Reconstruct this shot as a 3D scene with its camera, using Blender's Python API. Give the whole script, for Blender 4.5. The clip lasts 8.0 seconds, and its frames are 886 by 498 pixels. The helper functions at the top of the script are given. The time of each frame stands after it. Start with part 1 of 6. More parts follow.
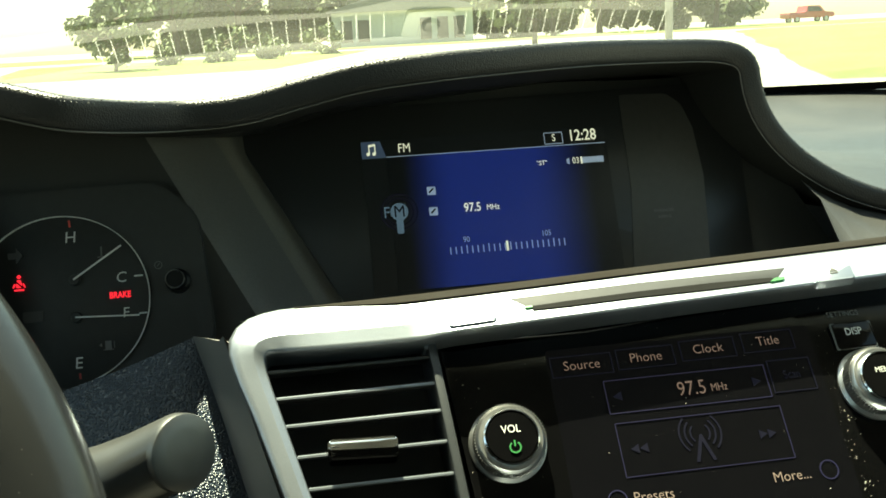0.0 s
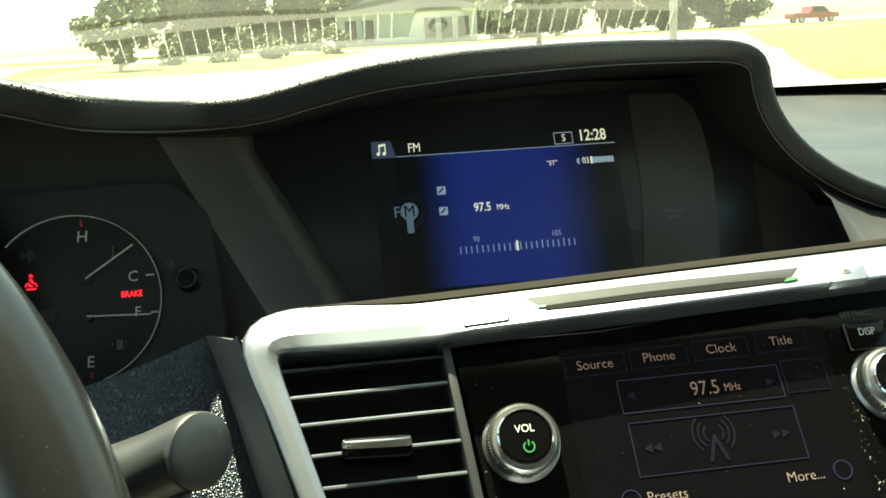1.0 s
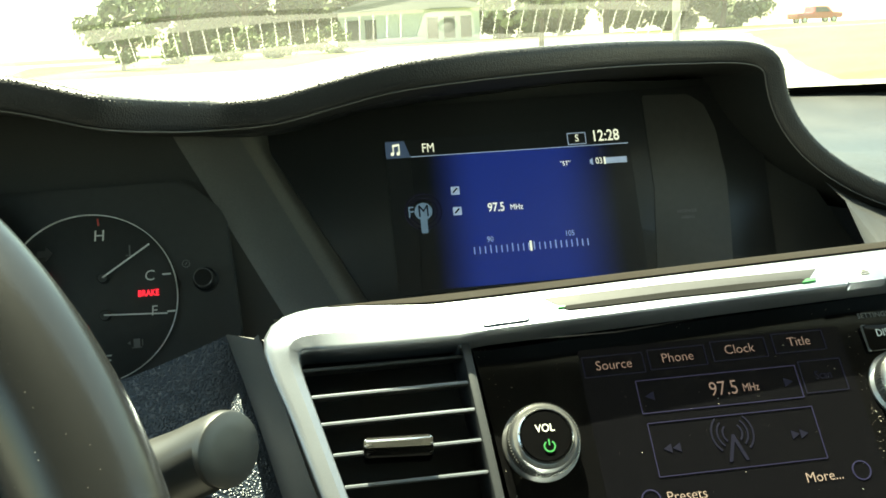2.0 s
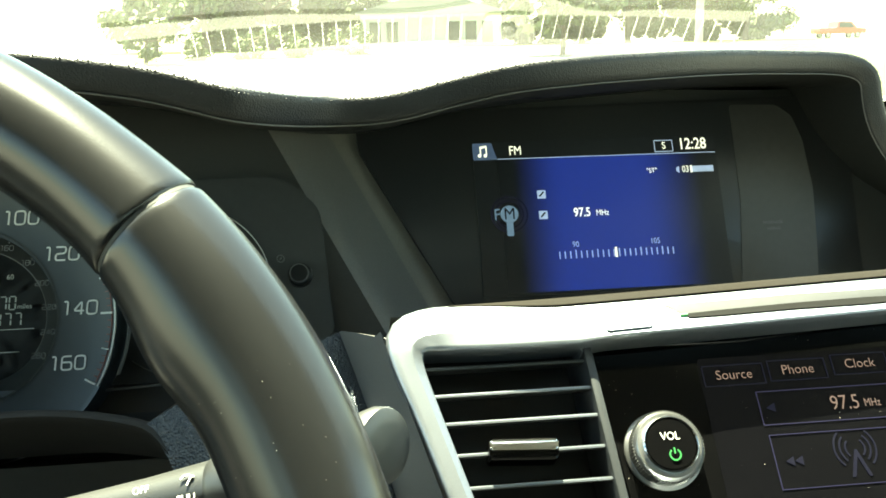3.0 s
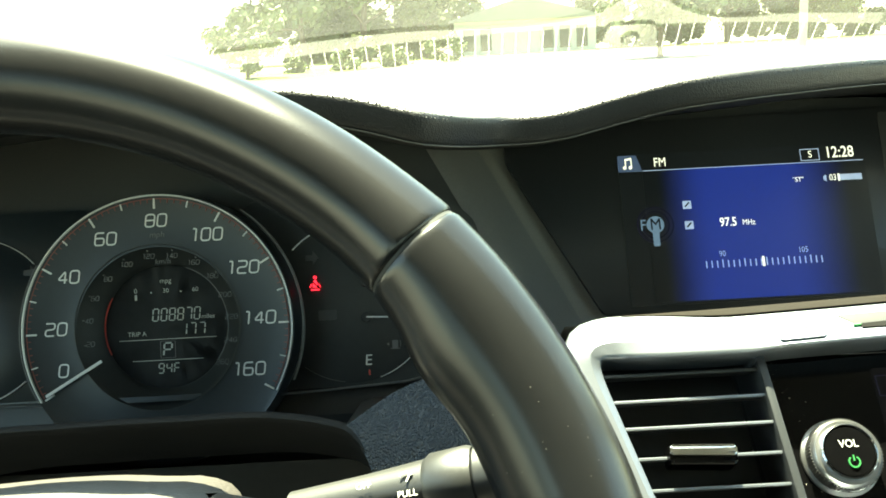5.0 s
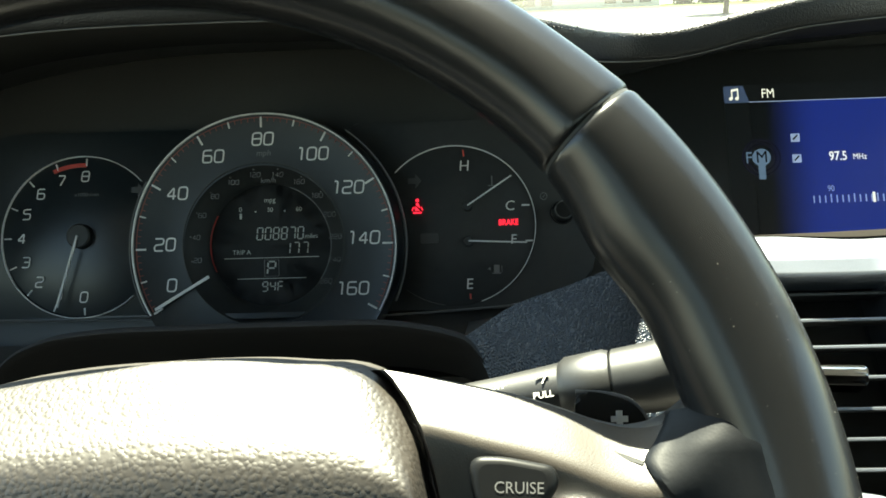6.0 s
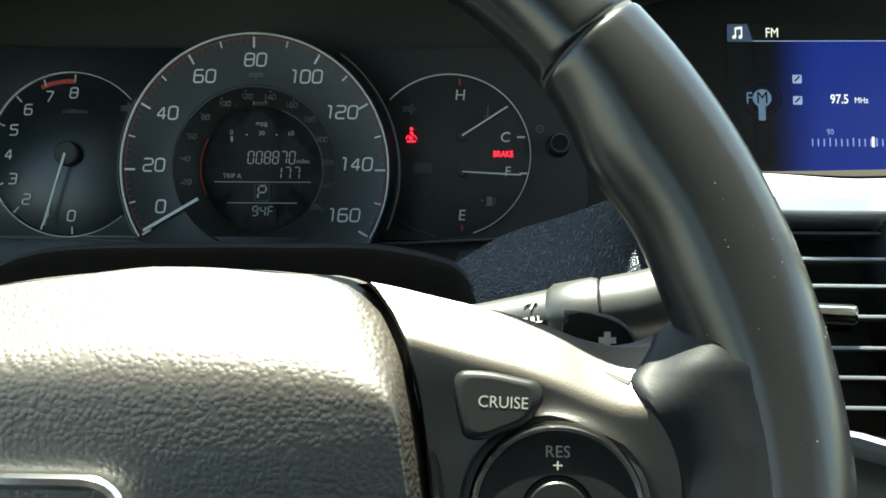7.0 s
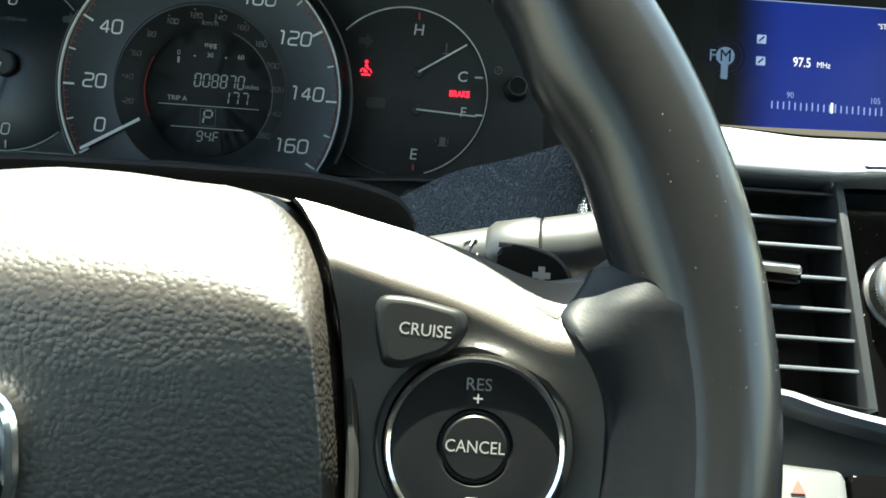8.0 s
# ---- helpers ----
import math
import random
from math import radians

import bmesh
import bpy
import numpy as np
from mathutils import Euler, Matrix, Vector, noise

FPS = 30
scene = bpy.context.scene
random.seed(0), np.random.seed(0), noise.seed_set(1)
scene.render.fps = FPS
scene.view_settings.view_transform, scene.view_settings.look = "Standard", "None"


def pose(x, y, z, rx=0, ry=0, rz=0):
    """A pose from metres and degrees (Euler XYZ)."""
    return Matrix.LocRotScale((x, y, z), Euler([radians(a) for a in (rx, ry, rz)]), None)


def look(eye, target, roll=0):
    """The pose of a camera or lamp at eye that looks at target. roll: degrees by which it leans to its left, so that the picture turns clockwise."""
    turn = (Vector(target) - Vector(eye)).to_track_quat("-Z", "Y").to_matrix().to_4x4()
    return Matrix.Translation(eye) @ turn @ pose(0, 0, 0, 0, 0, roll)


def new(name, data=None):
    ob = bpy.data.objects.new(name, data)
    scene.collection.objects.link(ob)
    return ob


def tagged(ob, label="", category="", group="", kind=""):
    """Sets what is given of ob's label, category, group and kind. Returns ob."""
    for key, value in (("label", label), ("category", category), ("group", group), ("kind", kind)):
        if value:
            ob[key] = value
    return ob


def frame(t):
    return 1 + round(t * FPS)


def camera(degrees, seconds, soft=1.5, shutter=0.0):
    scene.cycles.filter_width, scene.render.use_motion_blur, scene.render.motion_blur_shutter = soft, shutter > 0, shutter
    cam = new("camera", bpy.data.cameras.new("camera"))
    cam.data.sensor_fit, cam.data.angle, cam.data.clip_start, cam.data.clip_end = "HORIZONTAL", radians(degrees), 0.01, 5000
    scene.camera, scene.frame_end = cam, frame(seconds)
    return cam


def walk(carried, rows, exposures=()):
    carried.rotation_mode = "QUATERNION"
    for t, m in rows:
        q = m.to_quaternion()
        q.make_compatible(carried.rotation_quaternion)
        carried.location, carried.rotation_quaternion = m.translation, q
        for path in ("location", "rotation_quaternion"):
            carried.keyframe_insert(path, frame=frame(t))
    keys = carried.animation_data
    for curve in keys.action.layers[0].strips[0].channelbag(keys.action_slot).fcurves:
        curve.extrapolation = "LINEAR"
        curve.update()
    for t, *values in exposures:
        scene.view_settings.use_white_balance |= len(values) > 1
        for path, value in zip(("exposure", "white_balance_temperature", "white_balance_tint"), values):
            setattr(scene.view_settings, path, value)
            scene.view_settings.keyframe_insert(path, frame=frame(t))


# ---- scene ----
# seconds, stops, kelvin, tint: the clip's own exposure and white balance
EXPOSURES = [(0.0, 2.83, 8600, -16), (1.2, 2.98, 8600, -16), (2.3, 3.65, 8400, -16), (2.6, 3.88, 8400, -16), (3.5, 3.9, 8400, -16), (4.0, 3.82, 8400, -15), (4.5, 3.75, 8400, -15), (5.0, 3.88, 8400, -15), (5.2, 3.6, 8300, -12), (6.3, 3.38, 7400, -6), (7.2, 3.68, 7100, -6), (8.0, 3.78, 7050, -6)]
cam = camera(51.78, 8.0, soft=1.7)
# seconds, x, y, z, yaw, pitch, roll
ROWS = [
    (0.0, -0.0622, -0.6176, 1.1537, -7.88, -13.15, -2.94),
    (0.5, -0.0639, -0.6180, 1.1536, -7.64, -13.03, -3.06),
    (1.0, -0.0664, -0.6173, 1.1536, -7.64, -13.12, -2.92),
    (1.2, -0.0666, -0.6173, 1.1536, -7.61, -13.12, -2.92),
    (2.3, -0.0868, -0.6177, 1.1561, -7.36, -13.13, -2.64),
    (2.5, -0.1041, -0.6098, 1.1599, -7.11, -12.91, -2.01),
    (3.0, -0.1214, -0.6097, 1.1546, -6.64, -12.87, -1.13),
    (3.5, -0.1131, -0.6116, 1.1620, -6.55, -12.91, -0.90),
    (4.0, -0.1164, -0.6239, 1.1677, -6.35, -12.55, -0.81),
    (4.5, -0.1363, -0.6235, 1.1700, -4.55, -11.48, -1.04),
    (5.0, -0.1589, -0.6278, 1.1636, -0.56, -12.25, -2.91),
    (5.2, -0.1724, -0.6287, 1.1579, 0.93, -12.82, -3.25),
    (6.3, -0.1904, -0.6291, 1.1417, 3.28, -15.68, -2.18),
    (6.5, -0.1908, -0.6279, 1.1394, 3.13, -16.44, -1.81),
    (7.0, -0.1893, -0.6263, 1.1367, 2.63, -18.41, -0.33),
    (7.5, -0.1853, -0.6230, 1.1314, 1.23, -19.94, 1.96),
    (8.0, -0.1829, -0.6177, 1.1267, -0.25, -21.31, 4.15),
]
walk(cam, [(t, pose(x, y, z, 0, 0, yaw) @ pose(0, 0, 0, 90 + pitch) @ pose(0, 0, 0, 0, 0, roll)) for t, x, y, z, yaw, pitch, roll in ROWS],
     EXPOSURES)


# ---- light ----
SUN_UP, SUN_TURN = 72.0, -12.0  # height of the sun; degrees from straight ahead towards the right (minus: left)
world = bpy.data.worlds.new("world")
scene.world = world
world.use_nodes = True
wn = world.node_tree
sky = wn.nodes.new("ShaderNodeTexSky")
sky.sky_type, sky.sun_disc = "NISHITA", False
sky.sun_elevation, sky.sun_rotation = radians(SUN_UP), radians(SUN_TURN)
wn.nodes["Background"].inputs["Strength"].default_value = 0.065
wn.links.new(sky.outputs[0], wn.nodes["Background"].inputs["Color"])
sun = new("sun", bpy.data.lights.new("sun", "SUN"))
sun.data.energy, sun.data.angle, sun.data.color = 5.0, radians(0.5), (1.0, 0.97, 0.91)
a, b = radians(SUN_UP), radians(SUN_TURN)
sun.matrix_world = look((math.sin(b) * math.cos(a) * 30, math.cos(b) * math.cos(a) * 30, math.sin(a) * 30), (0, 0, 0))


# ---- materials ----
def material(name, colour, rough=0.5, metal=0.0, grain=0.0, size=400.0, kind="noise", spread=0.15, glow=None, power=0.0, coat=0.0, spec=0.5, stain=8.0):
    """A surface: colour varied at two scales, with fine relief of so many cells a metre."""
    m = bpy.data.materials.new(name)
    m.use_nodes = True
    n, l = m.node_tree.nodes, m.node_tree.links
    bsdf = n["Principled BSDF"]
    bsdf.inputs["Roughness"].default_value, bsdf.inputs["Metallic"].default_value = rough, metal
    bsdf.inputs["Specular IOR Level"].default_value, bsdf.inputs["Coat Weight"].default_value = spec, coat
    bsdf.inputs["Coat Roughness"].default_value = 0.05
    where = n.new("ShaderNodeTexCoord")
    large, fine = n.new("ShaderNodeTexNoise"), n.new("ShaderNodeTexNoise")
    large.inputs["Scale"].default_value, fine.inputs["Scale"].default_value = stain, size * 0.5
    large.inputs["Detail"].default_value = 4
    l.new(where.outputs["Object"], large.inputs["Vector"])
    l.new(where.outputs["Object"], fine.inputs["Vector"])
    both = n.new("ShaderNodeMath")
    both.operation = "ADD"
    l.new(large.outputs[0], both.inputs[0])
    l.new(fine.outputs[0], both.inputs[1])
    ramp = n.new("ShaderNodeMapRange")
    ramp.inputs["From Min"].default_value, ramp.inputs["From Max"].default_value = 0.6, 1.4
    ramp.inputs["To Min"].default_value, ramp.inputs["To Max"].default_value = 1 - spread, 1 + spread
    l.new(both.outputs[0], ramp.inputs["Value"])
    mix = n.new("ShaderNodeVectorMath")
    mix.operation = "SCALE"
    mix.inputs[0].default_value = colour[:3]
    l.new(ramp.outputs[0], mix.inputs["Scale"])
    l.new(mix.outputs[0], bsdf.inputs["Base Color"])
    wear = n.new("ShaderNodeMapRange")
    wear.inputs["From Min"].default_value, wear.inputs["From Max"].default_value = 0.3, 0.7
    wear.inputs["To Min"].default_value, wear.inputs["To Max"].default_value = rough * 0.85, min(1, rough * 1.15)
    l.new(large.outputs[0], wear.inputs["Value"])
    l.new(wear.outputs[0], bsdf.inputs["Roughness"])
    if grain:
        bump = n.new("ShaderNodeBump")
        bump.inputs["Distance"].default_value, bump.inputs["Strength"].default_value = grain, 1.0
        if kind == "leather":
            # rounded pebbles of uneven size between narrow creases
            tex, wob = n.new("ShaderNodeTexVoronoi"), n.new("ShaderNodeTexNoise")
            tex.feature = "F1"
            tex.inputs["Scale"].default_value, tex.inputs["Randomness"].default_value = size, 0.85
            wob.inputs["Scale"].default_value = size * 0.5
            bend, sc = n.new("ShaderNodeVectorMath"), n.new("ShaderNodeVectorMath")
            bend.operation, sc.operation = "ADD", "SCALE"
            sc.inputs["Scale"].default_value = 0.6 / size
            l.new(where.outputs["Object"], wob.inputs["Vector"])
            l.new(wob.outputs["Color"], sc.inputs[0])
            l.new(where.outputs["Object"], bend.inputs[0])
            l.new(sc.outputs[0], bend.inputs[1])
            l.new(bend.outputs[0], tex.inputs["Vector"])
            top = n.new("ShaderNodeMapRange")
            top.interpolation_type = "SMOOTHERSTEP"
            top.inputs["From Min"].default_value, top.inputs["From Max"].default_value = 0.85, 0.05
            l.new(tex.outputs["Distance"], top.inputs["Value"])
            l.new(top.outputs[0], bump.inputs["Height"])
        else:
            tex = n.new("ShaderNodeTexNoise")
            tex.inputs["Scale"].default_value, tex.inputs["Detail"].default_value = size, 3
            l.new(where.outputs["Object"], tex.inputs["Vector"])
            l.new(tex.outputs[0], bump.inputs["Height"])
        l.new(bump.outputs[0], bsdf.inputs["Normal"])
    if glow:
        bsdf.inputs["Emission Color"].default_value, bsdf.inputs["Emission Strength"].default_value = (*glow, 1), power * 0.13
    return m


M_PAD = material("dark soft dash skin", (0.013, 0.014, 0.015), 0.42, grain=0.00010, size=1100, kind="leather", spread=0.2, spec=0.35)
M_LINER = material("black moulded plastic", (0.022, 0.023, 0.022), 0.5, grain=0.00006, size=1500)
M_LINING = material("matt black hood lining", (0.022, 0.023, 0.022), 0.8, grain=0.00006, size=1500, spec=0.12)
M_DIVIDER = material("moulded plastic greyed for caught light", (0.115, 0.114, 0.107), 0.42, grain=0.00004, size=1500)
M_LEATHER = material("grained bolster skin", (0.020, 0.029, 0.043), 0.33, grain=0.00050, size=900, kind="leather", spread=0.10)
M_WHEEL = material("smooth wheel leather", (0.010, 0.0105, 0.0112), 0.25, grain=0.000005, size=1800, kind="leather", spread=0.2)
M_AIRBAG = material("coarse grained wheel cover", (0.0185, 0.0150, 0.0118), 0.45, grain=0.00009, size=700, kind="leather", spread=0.2, spec=1.0)
M_SPOKE = material("satin black spoke plastic", (0.028, 0.0225, 0.0172), 0.45, grain=0.00005, size=2500, spread=0.2, spec=0.8)
M_SILVER = material("satin silver paint", (0.255, 0.277, 0.315), 0.38, metal=0.88, grain=0.00002, size=4000, spread=0.08)
M_FASCIA_SILVER = material("dull silver paint", (0.17, 0.173, 0.177), 0.42, metal=0.7, grain=0.00002, size=4000, spread=0.08)
M_GREY = material("grey trim plastic", (0.10, 0.10, 0.10), 0.45, grain=0.00005, size=2500)
M_GLOSS = material("gloss black panel", (0.0018, 0.0018, 0.002), 0.10, spread=0.3, spec=0.18, grain=0.00001, size=3000)
M_BEZEL = material("smoked gloss surround", (0.016, 0.017, 0.0175), 0.36, spread=0.3, spec=0.4, grain=0.00001, size=3000)
M_SLOTLIP = material("silver lip darkened for shade", (0.030, 0.031, 0.034), 0.6, metal=0.0, spread=0.1, spec=0.12)
M_BACKEDGE = material("dusty brown-grey edge", (0.011, 0.0095, 0.008), 0.8, grain=0.00004, size=2500, spread=0.35, stain=40, spec=0.06)
M_SLAT = material("vent blade plastic", (0.018, 0.018, 0.018), 0.4, grain=0.00003, size=2500)
M_CHROME = material("bright chrome", (0.8, 0.8, 0.8), 0.12, metal=1.0, spread=0.05)
M_KNURL = material("satin metal knob", (0.36, 0.362, 0.365), 0.34, metal=1.0, spread=0.1)
M_KNOB = material("black knob face", (0.0070, 0.0075, 0.008), 0.42, spec=0.18)
M_DISC = material("matt black control face", (0.0035, 0.0037, 0.0040), 0.38, spec=0.25)
M_THREAD = material("pale piping", (0.07, 0.068, 0.064), 0.6)
# the blue in this colour stands for sky reflected in the dial lens
M_DIAL = material("dark dial face tinted for sky sheen", (0.0145, 0.0195, 0.0235), 0.33, spread=0.12, spec=0.4)
M_WELL = material("black dial well", (0.020, 0.0215, 0.0215), 0.6)
M_LCD = material("dark lcd glass", (0.030, 0.031, 0.032), 0.6, spread=0.1, spec=0.12)
M_PRINT = material("white dial print", (0.62, 0.62, 0.60), 0.6, spread=0.05)
M_FAINT = material("faint dial print", (0.125, 0.125, 0.125), 0.6, spread=0.05)
M_DIM = material("dim indicator print", (0.045, 0.045, 0.046), 0.6, spread=0.05)
M_REDMARK = material("red dial print", (0.50, 0.06, 0.05), 0.6, spread=0.05)
M_REDDIM = material("dull red dial print", (0.20, 0.045, 0.035), 0.6, spread=0.05)
M_LIT_STRIP = material("moulded plastic paled for a lit strip", (0.155, 0.148, 0.128), 0.42, grain=0.00004, size=1500)
M_REDGLOW = material("lit red telltale", (0.4, 0.01, 0.02), 0.5, glow=(1.0, 0.02, 0.06), power=1.5)
M_LEGEND = material("grey button print", (0.15, 0.15, 0.147), 0.6, spread=0.05)
M_SEG = material("lcd segments", (0.42, 0.43, 0.40), 0.6, spread=0.05)
M_SCREEN_BLUE = material("blue screen area", (0.01, 0.02, 0.2), 0.32, spec=0.4, glow=(0.010, 0.035, 0.40), power=0.45)
M_SCREEN_DARK = material("dark screen area", (0.0016, 0.0016, 0.002), 0.12, spec=0.16, glow=(0.02, 0.02, 0.03), power=0.1)
M_LCD_BLACK = material("backlit black", (0.0145, 0.016, 0.018), 0.32, spec=0.4, glow=(0.020, 0.024, 0.026), power=0.03)
M_SCREEN_TEXT = material("screen white", (0.6, 0.6, 0.6), 0.4, glow=(0.9, 0.9, 0.85), power=0.7)
M_SCREEN_SOFT = material("screen pale blue", (0.3, 0.35, 0.5), 0.4, glow=(0.35, 0.45, 0.75), power=0.42)
M_BADGE = material("screen dim blue", (0.06, 0.09, 0.14), 0.4, glow=(0.20, 0.32, 0.55), power=0.30)
M_AMBER = material("screen salmon text", (0.10, 0.08, 0.07), 0.4, glow=(0.80, 0.46, 0.42), power=0.22)
M_VIOLET = material("screen violet line", (0.006, 0.006, 0.016), 0.4, glow=(0.22, 0.20, 0.50), power=0.11, spec=0.1)
M_FAINTV = material("screen dim violet", (0.003, 0.003, 0.006), 0.4, glow=(0.10, 0.10, 0.26), power=0.06, spec=0.1)
M_GREEN = material("lit green mark", (0.02, 0.10, 0.03), 0.4, glow=(0.05, 0.7, 0.2), power=0.17)
M_ICONPAD = material("icon tile", (0.05, 0.07, 0.12), 0.4, glow=(0.07, 0.11, 0.24), power=0.3)
M_PATCH = material("satin grey for a bezel reflection", (0.042, 0.042, 0.040), 0.5)
M_STRIP = material("glossy dark grey strip", (0.024, 0.026, 0.029), 0.34, grain=0.00003, size=2500, spec=0.4)
M_DUST = material("pale dust", (0.45, 0.42, 0.36), 0.9)
M_APRON = material("dark matt lip", (0.012, 0.0125, 0.0135), 0.7, grain=0.00005, size=1500, spec=0.2)
M_FASCIA = material("pale grey fascia skin", (0.015, 0.0148, 0.014), 0.5, grain=0.00007, size=1100, kind="leather")
M_CABIN = material("dark cabin trim", (0.10, 0.097, 0.092), 0.7, grain=0.0003, size=300)
M_ROOF = material("grey headliner cloth", (0.22, 0.215, 0.205), 0.9, grain=0.0005, size=600)
M_FRIT = material("black glass border", (0.005, 0.005, 0.005), 0.9, spec=0.1)
M_ASPHALT = material("pale worn asphalt", (0.19, 0.186, 0.168), 0.9, grain=0.004, size=60, spread=0.25, stain=0.4)
M_GRASS = material("dry summer grass", (0.085, 0.105, 0.018), 0.95, grain=0.02, size=12, spread=0.35, stain=0.25)
M_BARK = material("tree bark", (0.12, 0.09, 0.065), 0.9, grain=0.01, size=25, spread=0.3)
M_LEAF = material("green leaves", (0.090, 0.112, 0.040), 0.6, spread=0.4, stain=1.5)

M_WING = material("satin wheel leather", (0.0065, 0.0075, 0.009), 0.42, grain=0.000006, size=1500, kind="leather", spread=0.2, spec=0.16)
M_STALK = material("satin dark grey stalk plastic", (0.014, 0.0148, 0.015), 0.42, grain=0.00004, size=2500, spread=0.2, spec=0.9)
M_DEFROST = material("dusty dash top plastic", (0.085, 0.083, 0.078), 0.5, grain=0.00004, size=900, spread=0.2)
M_RIB = material("pale grille rib", (0.42, 0.42, 0.40), 0.4, spread=0.1)
M_POLE = material("weathered wood pole", (0.35, 0.32, 0.27), 0.85, grain=0.004, size=40)
M_SIDING = material("pale siding", (0.55, 0.53, 0.48), 0.7, grain=0.003, size=20)
M_ROOFING = material("grey shingles", (0.22, 0.21, 0.20), 0.9, grain=0.006, size=15)
M_WINDOW = material("dark window glass", (0.03, 0.035, 0.04), 0.1)
M_CARRED = material("red car paint", (0.40, 0.05, 0.04), 0.25, coat=0.8)
M_RUBBER = material("black rubber", (0.02, 0.02, 0.02), 0.8)

# the blue field fades to black towards its two sides
sn, sl = M_SCREEN_BLUE.node_tree.nodes, M_SCREEN_BLUE.node_tree.links
spot, axes, prod = sn.new("ShaderNodeTexCoord"), sn.new("ShaderNodeSeparateXYZ"), sn.new("ShaderNodeMath")
sl.new(spot.outputs["Object"], axes.inputs[0])
prod.operation = "MULTIPLY"
for k, (lo, hi) in enumerate(((-0.004, 0.032), (0.131, 0.082))):
    fade = sn.new("ShaderNodeMapRange")
    fade.interpolation_type = "SMOOTHSTEP"
    fade.inputs["From Min"].default_value, fade.inputs["From Max"].default_value = lo, hi
    fade.inputs["To Max"].default_value = 0.23 if k == 0 else 0.24
    sl.new(axes.outputs["X"], fade.inputs["Value"])
    sl.new(fade.outputs[0], prod.inputs[k])
sl.new(prod.outputs[0], sn["Principled BSDF"].inputs["Emission Strength"])
sn["Principled BSDF"].inputs["Base Color"].default_value = (0.0145, 0.016, 0.018, 1)
for link in list(sn["Principled BSDF"].inputs["Base Color"].links):
    sl.remove(link)

glass = bpy.data.materials.new("windscreen glass")
glass.use_nodes = True
gn, gl = glass.node_tree.nodes, glass.node_tree.links
gn.remove(gn["Principled BSDF"])
clear, shine, blend, fres = gn.new("ShaderNodeBsdfTransparent"), gn.new("ShaderNodeBsdfGlossy"), gn.new("ShaderNodeMixShader"), gn.new("ShaderNodeFresnel")
clear.inputs["Color"].default_value = (0.86, 0.90, 0.86, 1)
shine.inputs["Roughness"].default_value = 0.0
fres.inputs["IOR"].default_value = 1.5
twice = gn.new("ShaderNodeMath")
twice.operation = "MULTIPLY"
twice.inputs[1].default_value = 1.7
gl.new(fres.outputs[0], twice.inputs[0])
gl.new(twice.outputs[0], blend.inputs[0])
gl.new(clear.outputs[0], blend.inputs[1])
gl.new(shine.outputs[0], blend.inputs[2])
# thin streaked film of dust, added to give the view its glare haze
film, over, place, stretch, smear, level = gn.new("ShaderNodeBsdfTranslucent"), gn.new("ShaderNodeMixShader"), gn.new("ShaderNodeTexCoord"), gn.new("ShaderNodeVectorMath"), gn.new("ShaderNodeTexNoise"), gn.new("ShaderNodeMapRange")
film.inputs["Color"].default_value = (0.85, 0.84, 0.74, 1)
stretch.operation = "MULTIPLY"
stretch.inputs[1].default_value = (2.0, 1.0, 9.0)
smear.inputs["Scale"].default_value, smear.inputs["Detail"].default_value = 3.0, 5
level.inputs["From Min"].default_value, level.inputs["From Max"].default_value = 0.3, 0.75
level.inputs["To Min"].default_value, level.inputs["To Max"].default_value = 0.007, 0.028
gl.new(place.outputs["Object"], stretch.inputs[0])
gl.new(stretch.outputs[0], smear.inputs["Vector"])
gl.new(smear.outputs[0], level.inputs["Value"])
gl.new(level.outputs[0], over.inputs[0])
gl.new(blend.outputs[0], over.inputs[1])
gl.new(film.outputs[0], over.inputs[2])
gl.new(over.outputs[0], gn["Material Output"].inputs["Surface"])


# ---- makers ----
def board(x, y, z, tilt):
    """The frame of a face that looks back at the driver and leans away by tilt degrees: right, up and out of the face."""
    t = radians(tilt)
    return Matrix(((1, 0, 0, x), (0, math.sin(t), -math.cos(t), y), (0, math.cos(t), math.sin(t), z), (0, 0, 0, 1)))


DISPLAY = board(0, 0, 1.08, 25.1)
SPEEDO = board(-0.3225, -0.1124, 1.0162, 16.1)
GAUGE = board(-0.2038, -0.0765, 1.0506, 21.0)
VENT = board(-0.0916, -0.2431, 1.0284, 39.7)
PANEL = board(0.0385, -0.2488, 1.0096, 39.7)
WHEEL = board(-0.2869, -0.4485, 1.0133, 26.6)
HUBF = WHEEL @ Matrix.Translation((-0.0013, -0.0032, 0))


def thing(name, at, label, category, group="", kind=""):
    ob = new(name)
    ob.empty_display_size = 0.02
    ob.location = at
    return tagged(ob, label, category, group, kind)


def base_of(ob):
    return Vector(ob.location) if ob.parent is None else base_of(ob.parent)


def part(name, bm, mat, parent=None, label="", smooth=True, kind=""):
    """One mesh, built in world places, under a thing or under a part."""
    mesh = bpy.data.meshes.new(name)
    bmesh.ops.recalc_face_normals(bm, faces=bm.faces)
    bm.to_mesh(mesh)
    bm.free()
    mesh.materials.append(mat)
    if smooth:
        mesh.shade_smooth()
        mesh.set_sharp_from_angle(angle=radians(38))
    ob = new(name, mesh)
    if parent is not None:
        ob.parent = parent
        if parent.parent is None and parent.type == "EMPTY":
            ob.matrix_parent_inverse = Matrix.Translation(-Vector(parent.location))
    return tagged(ob, label, kind=kind)


